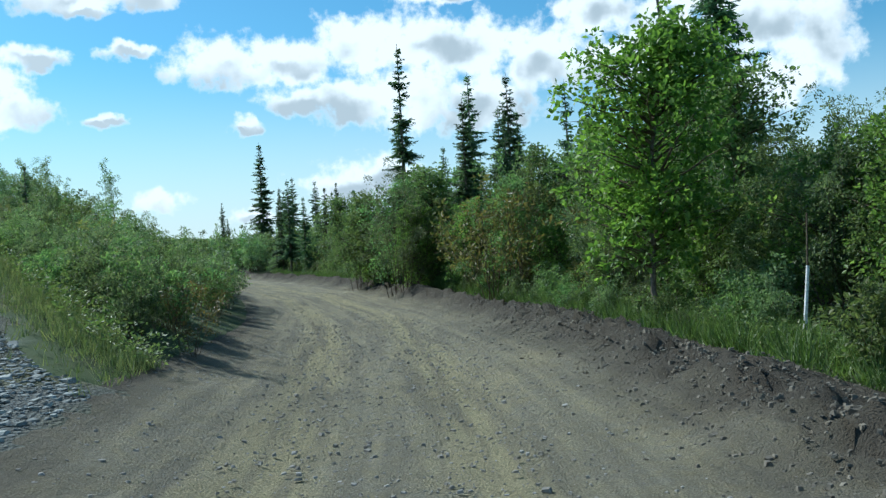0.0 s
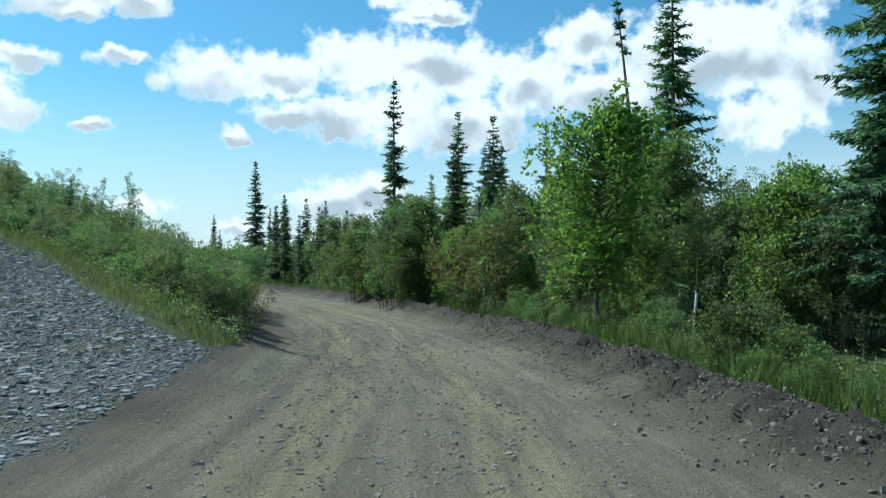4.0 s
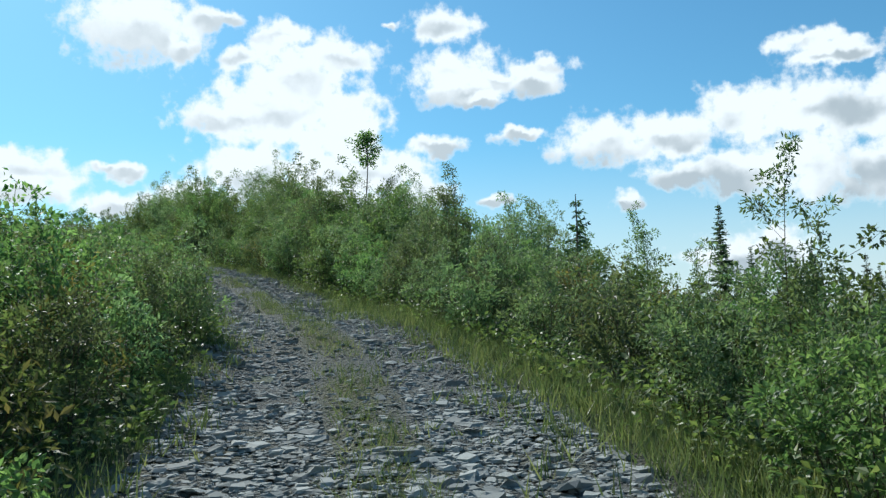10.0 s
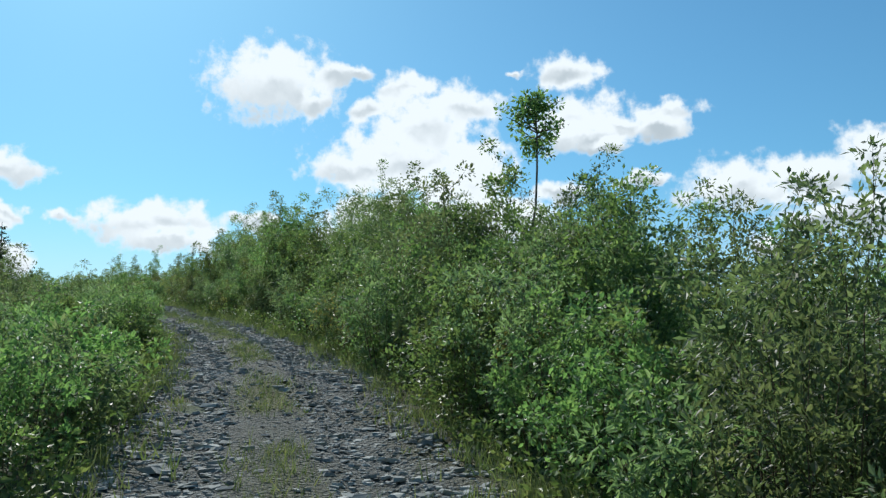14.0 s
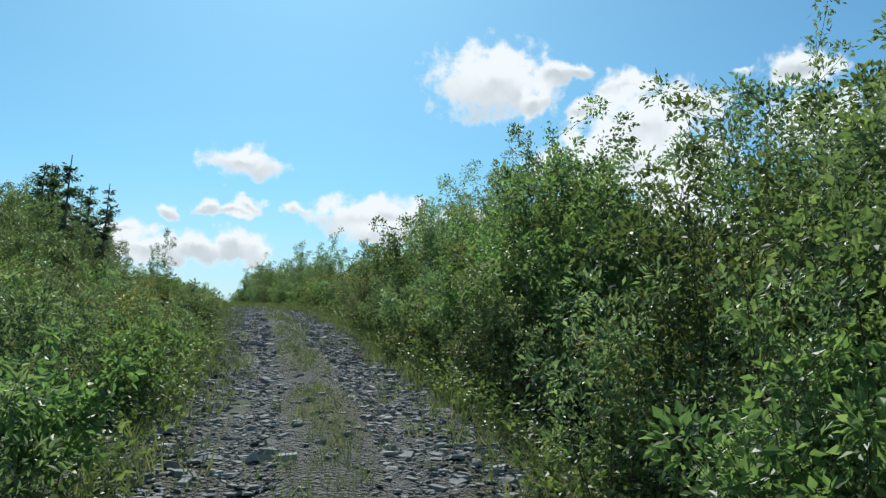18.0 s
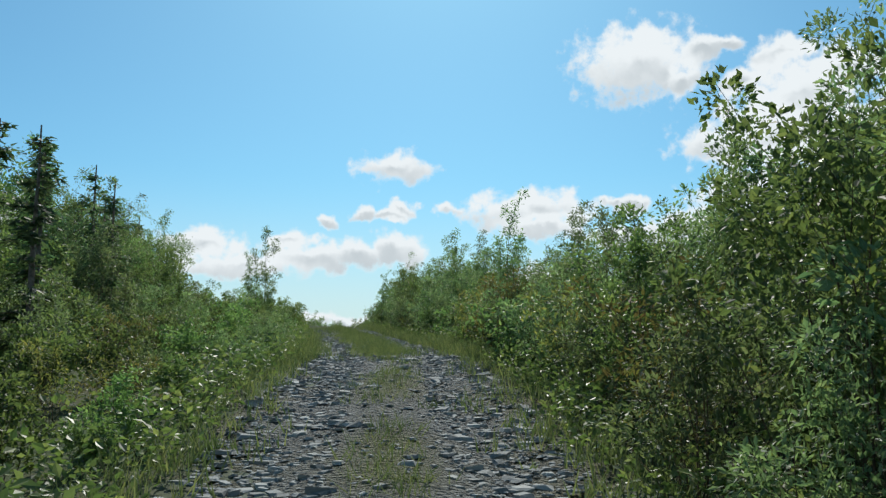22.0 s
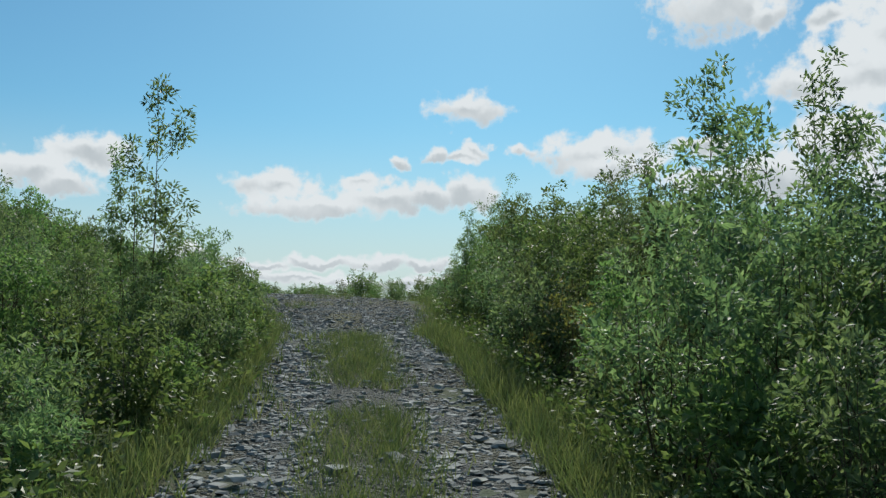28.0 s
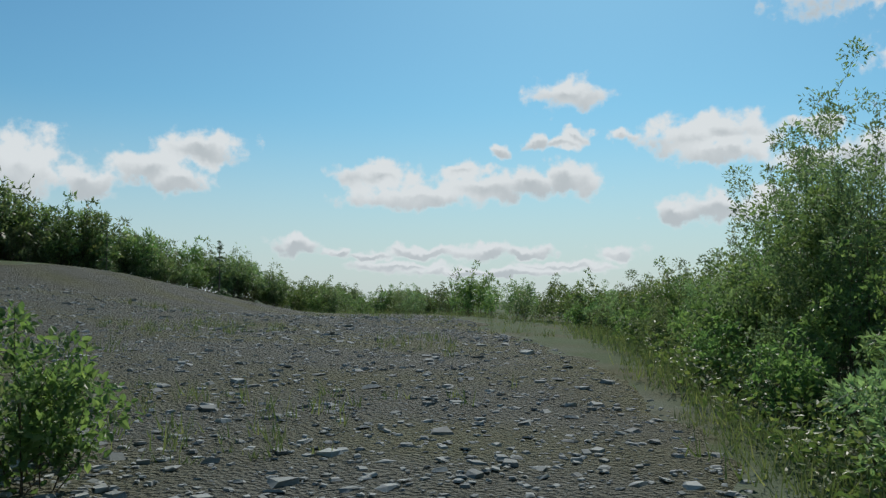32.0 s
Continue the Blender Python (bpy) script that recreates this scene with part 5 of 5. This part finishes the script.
marker = new("marker_post")
rod("stake", (0, 0, -0.15), (0.16, 0.1, 1.05), 0.028, 0.024, POST, marker, "weathered white painted stake")
rod("top_rod", (0.15, 0.1, 0.95), (0.2, 0.14, 1.75), 0.014, 0.012, TWIG, marker, "thin dark upper rod")
tagged(stand(marker, 4.2, 14.3, sink=0.0), "leaning white roadside marker post in tall grass", "marker post")
peg = new("wooden_stake")
rod("stake", (0, 0, -0.15), (0.02, 0.03, 0.42), 0.03, 0.024, TWIG, peg, "", 6)
tagged(stand(peg, 0.95, 24.5, sink=0.0), "short brown wooden stake in the earth berm", "stake")

for x, y, long, turn in ((-11.7, 14.5, 1.3, 70), (-13.0, 14.3, 1.6, 25), (-13.8, 17.0, 1.1, 110), (-12.6, 15.8, 0.8, 160), (-12.2, 13.2, 1.0, 95)):
    log = new("fallen_branch")
    rod("stem", (0, 0, 0.03), (long, 0.05, 0.1), 0.035, 0.018, DEAD, log)
    rod("side_branch", (long * 0.55, 0.03, 0.06), (long * 0.85, 0.22, 0.24), 0.016, 0.007, DEAD, log)
    tagged(stand(log, x, y, turn, sink=0.0), "bleached grey fallen branch on the stony bank", "fallen branch", "fallen branches on the bank")

# ---- larger stones on the track ----
r3 = np.random.default_rng(91)
shapes = []
for k in range(8):
    v, f = chips(np.zeros((1, 3)), np.ones(1), 0.27, r3)
    shapes.append(mesh_of("stone", v, f, SHALE))
big = np.concatenate([stony(14, 34, 150, r3), stony(30, 108, 110, r3), stony(100, 118, 40, r3)])
for k, (x, y) in enumerate(np.concatenate([[(-7.89, 11.62), (-5.66, 15.56), (-9.6, 16.4)], big[:, :2]])):
    if beside(ROAD_PTS, x, y)[1][0] > -3.4:
        continue
    ob = part("stone", shapes[k % 8], track)
    size = (0.3, 0.34, 0.22)[k] if k < 3 else float(np.exp(r3.normal() * 0.3 - 2.3))
    ob.matrix_basis = pose(x, y, float(height(x, y)[0]) + 0.045, 0, 0, float(r3.uniform(0, 360))) @ Matrix.Diagonal((size, size, size, 1))
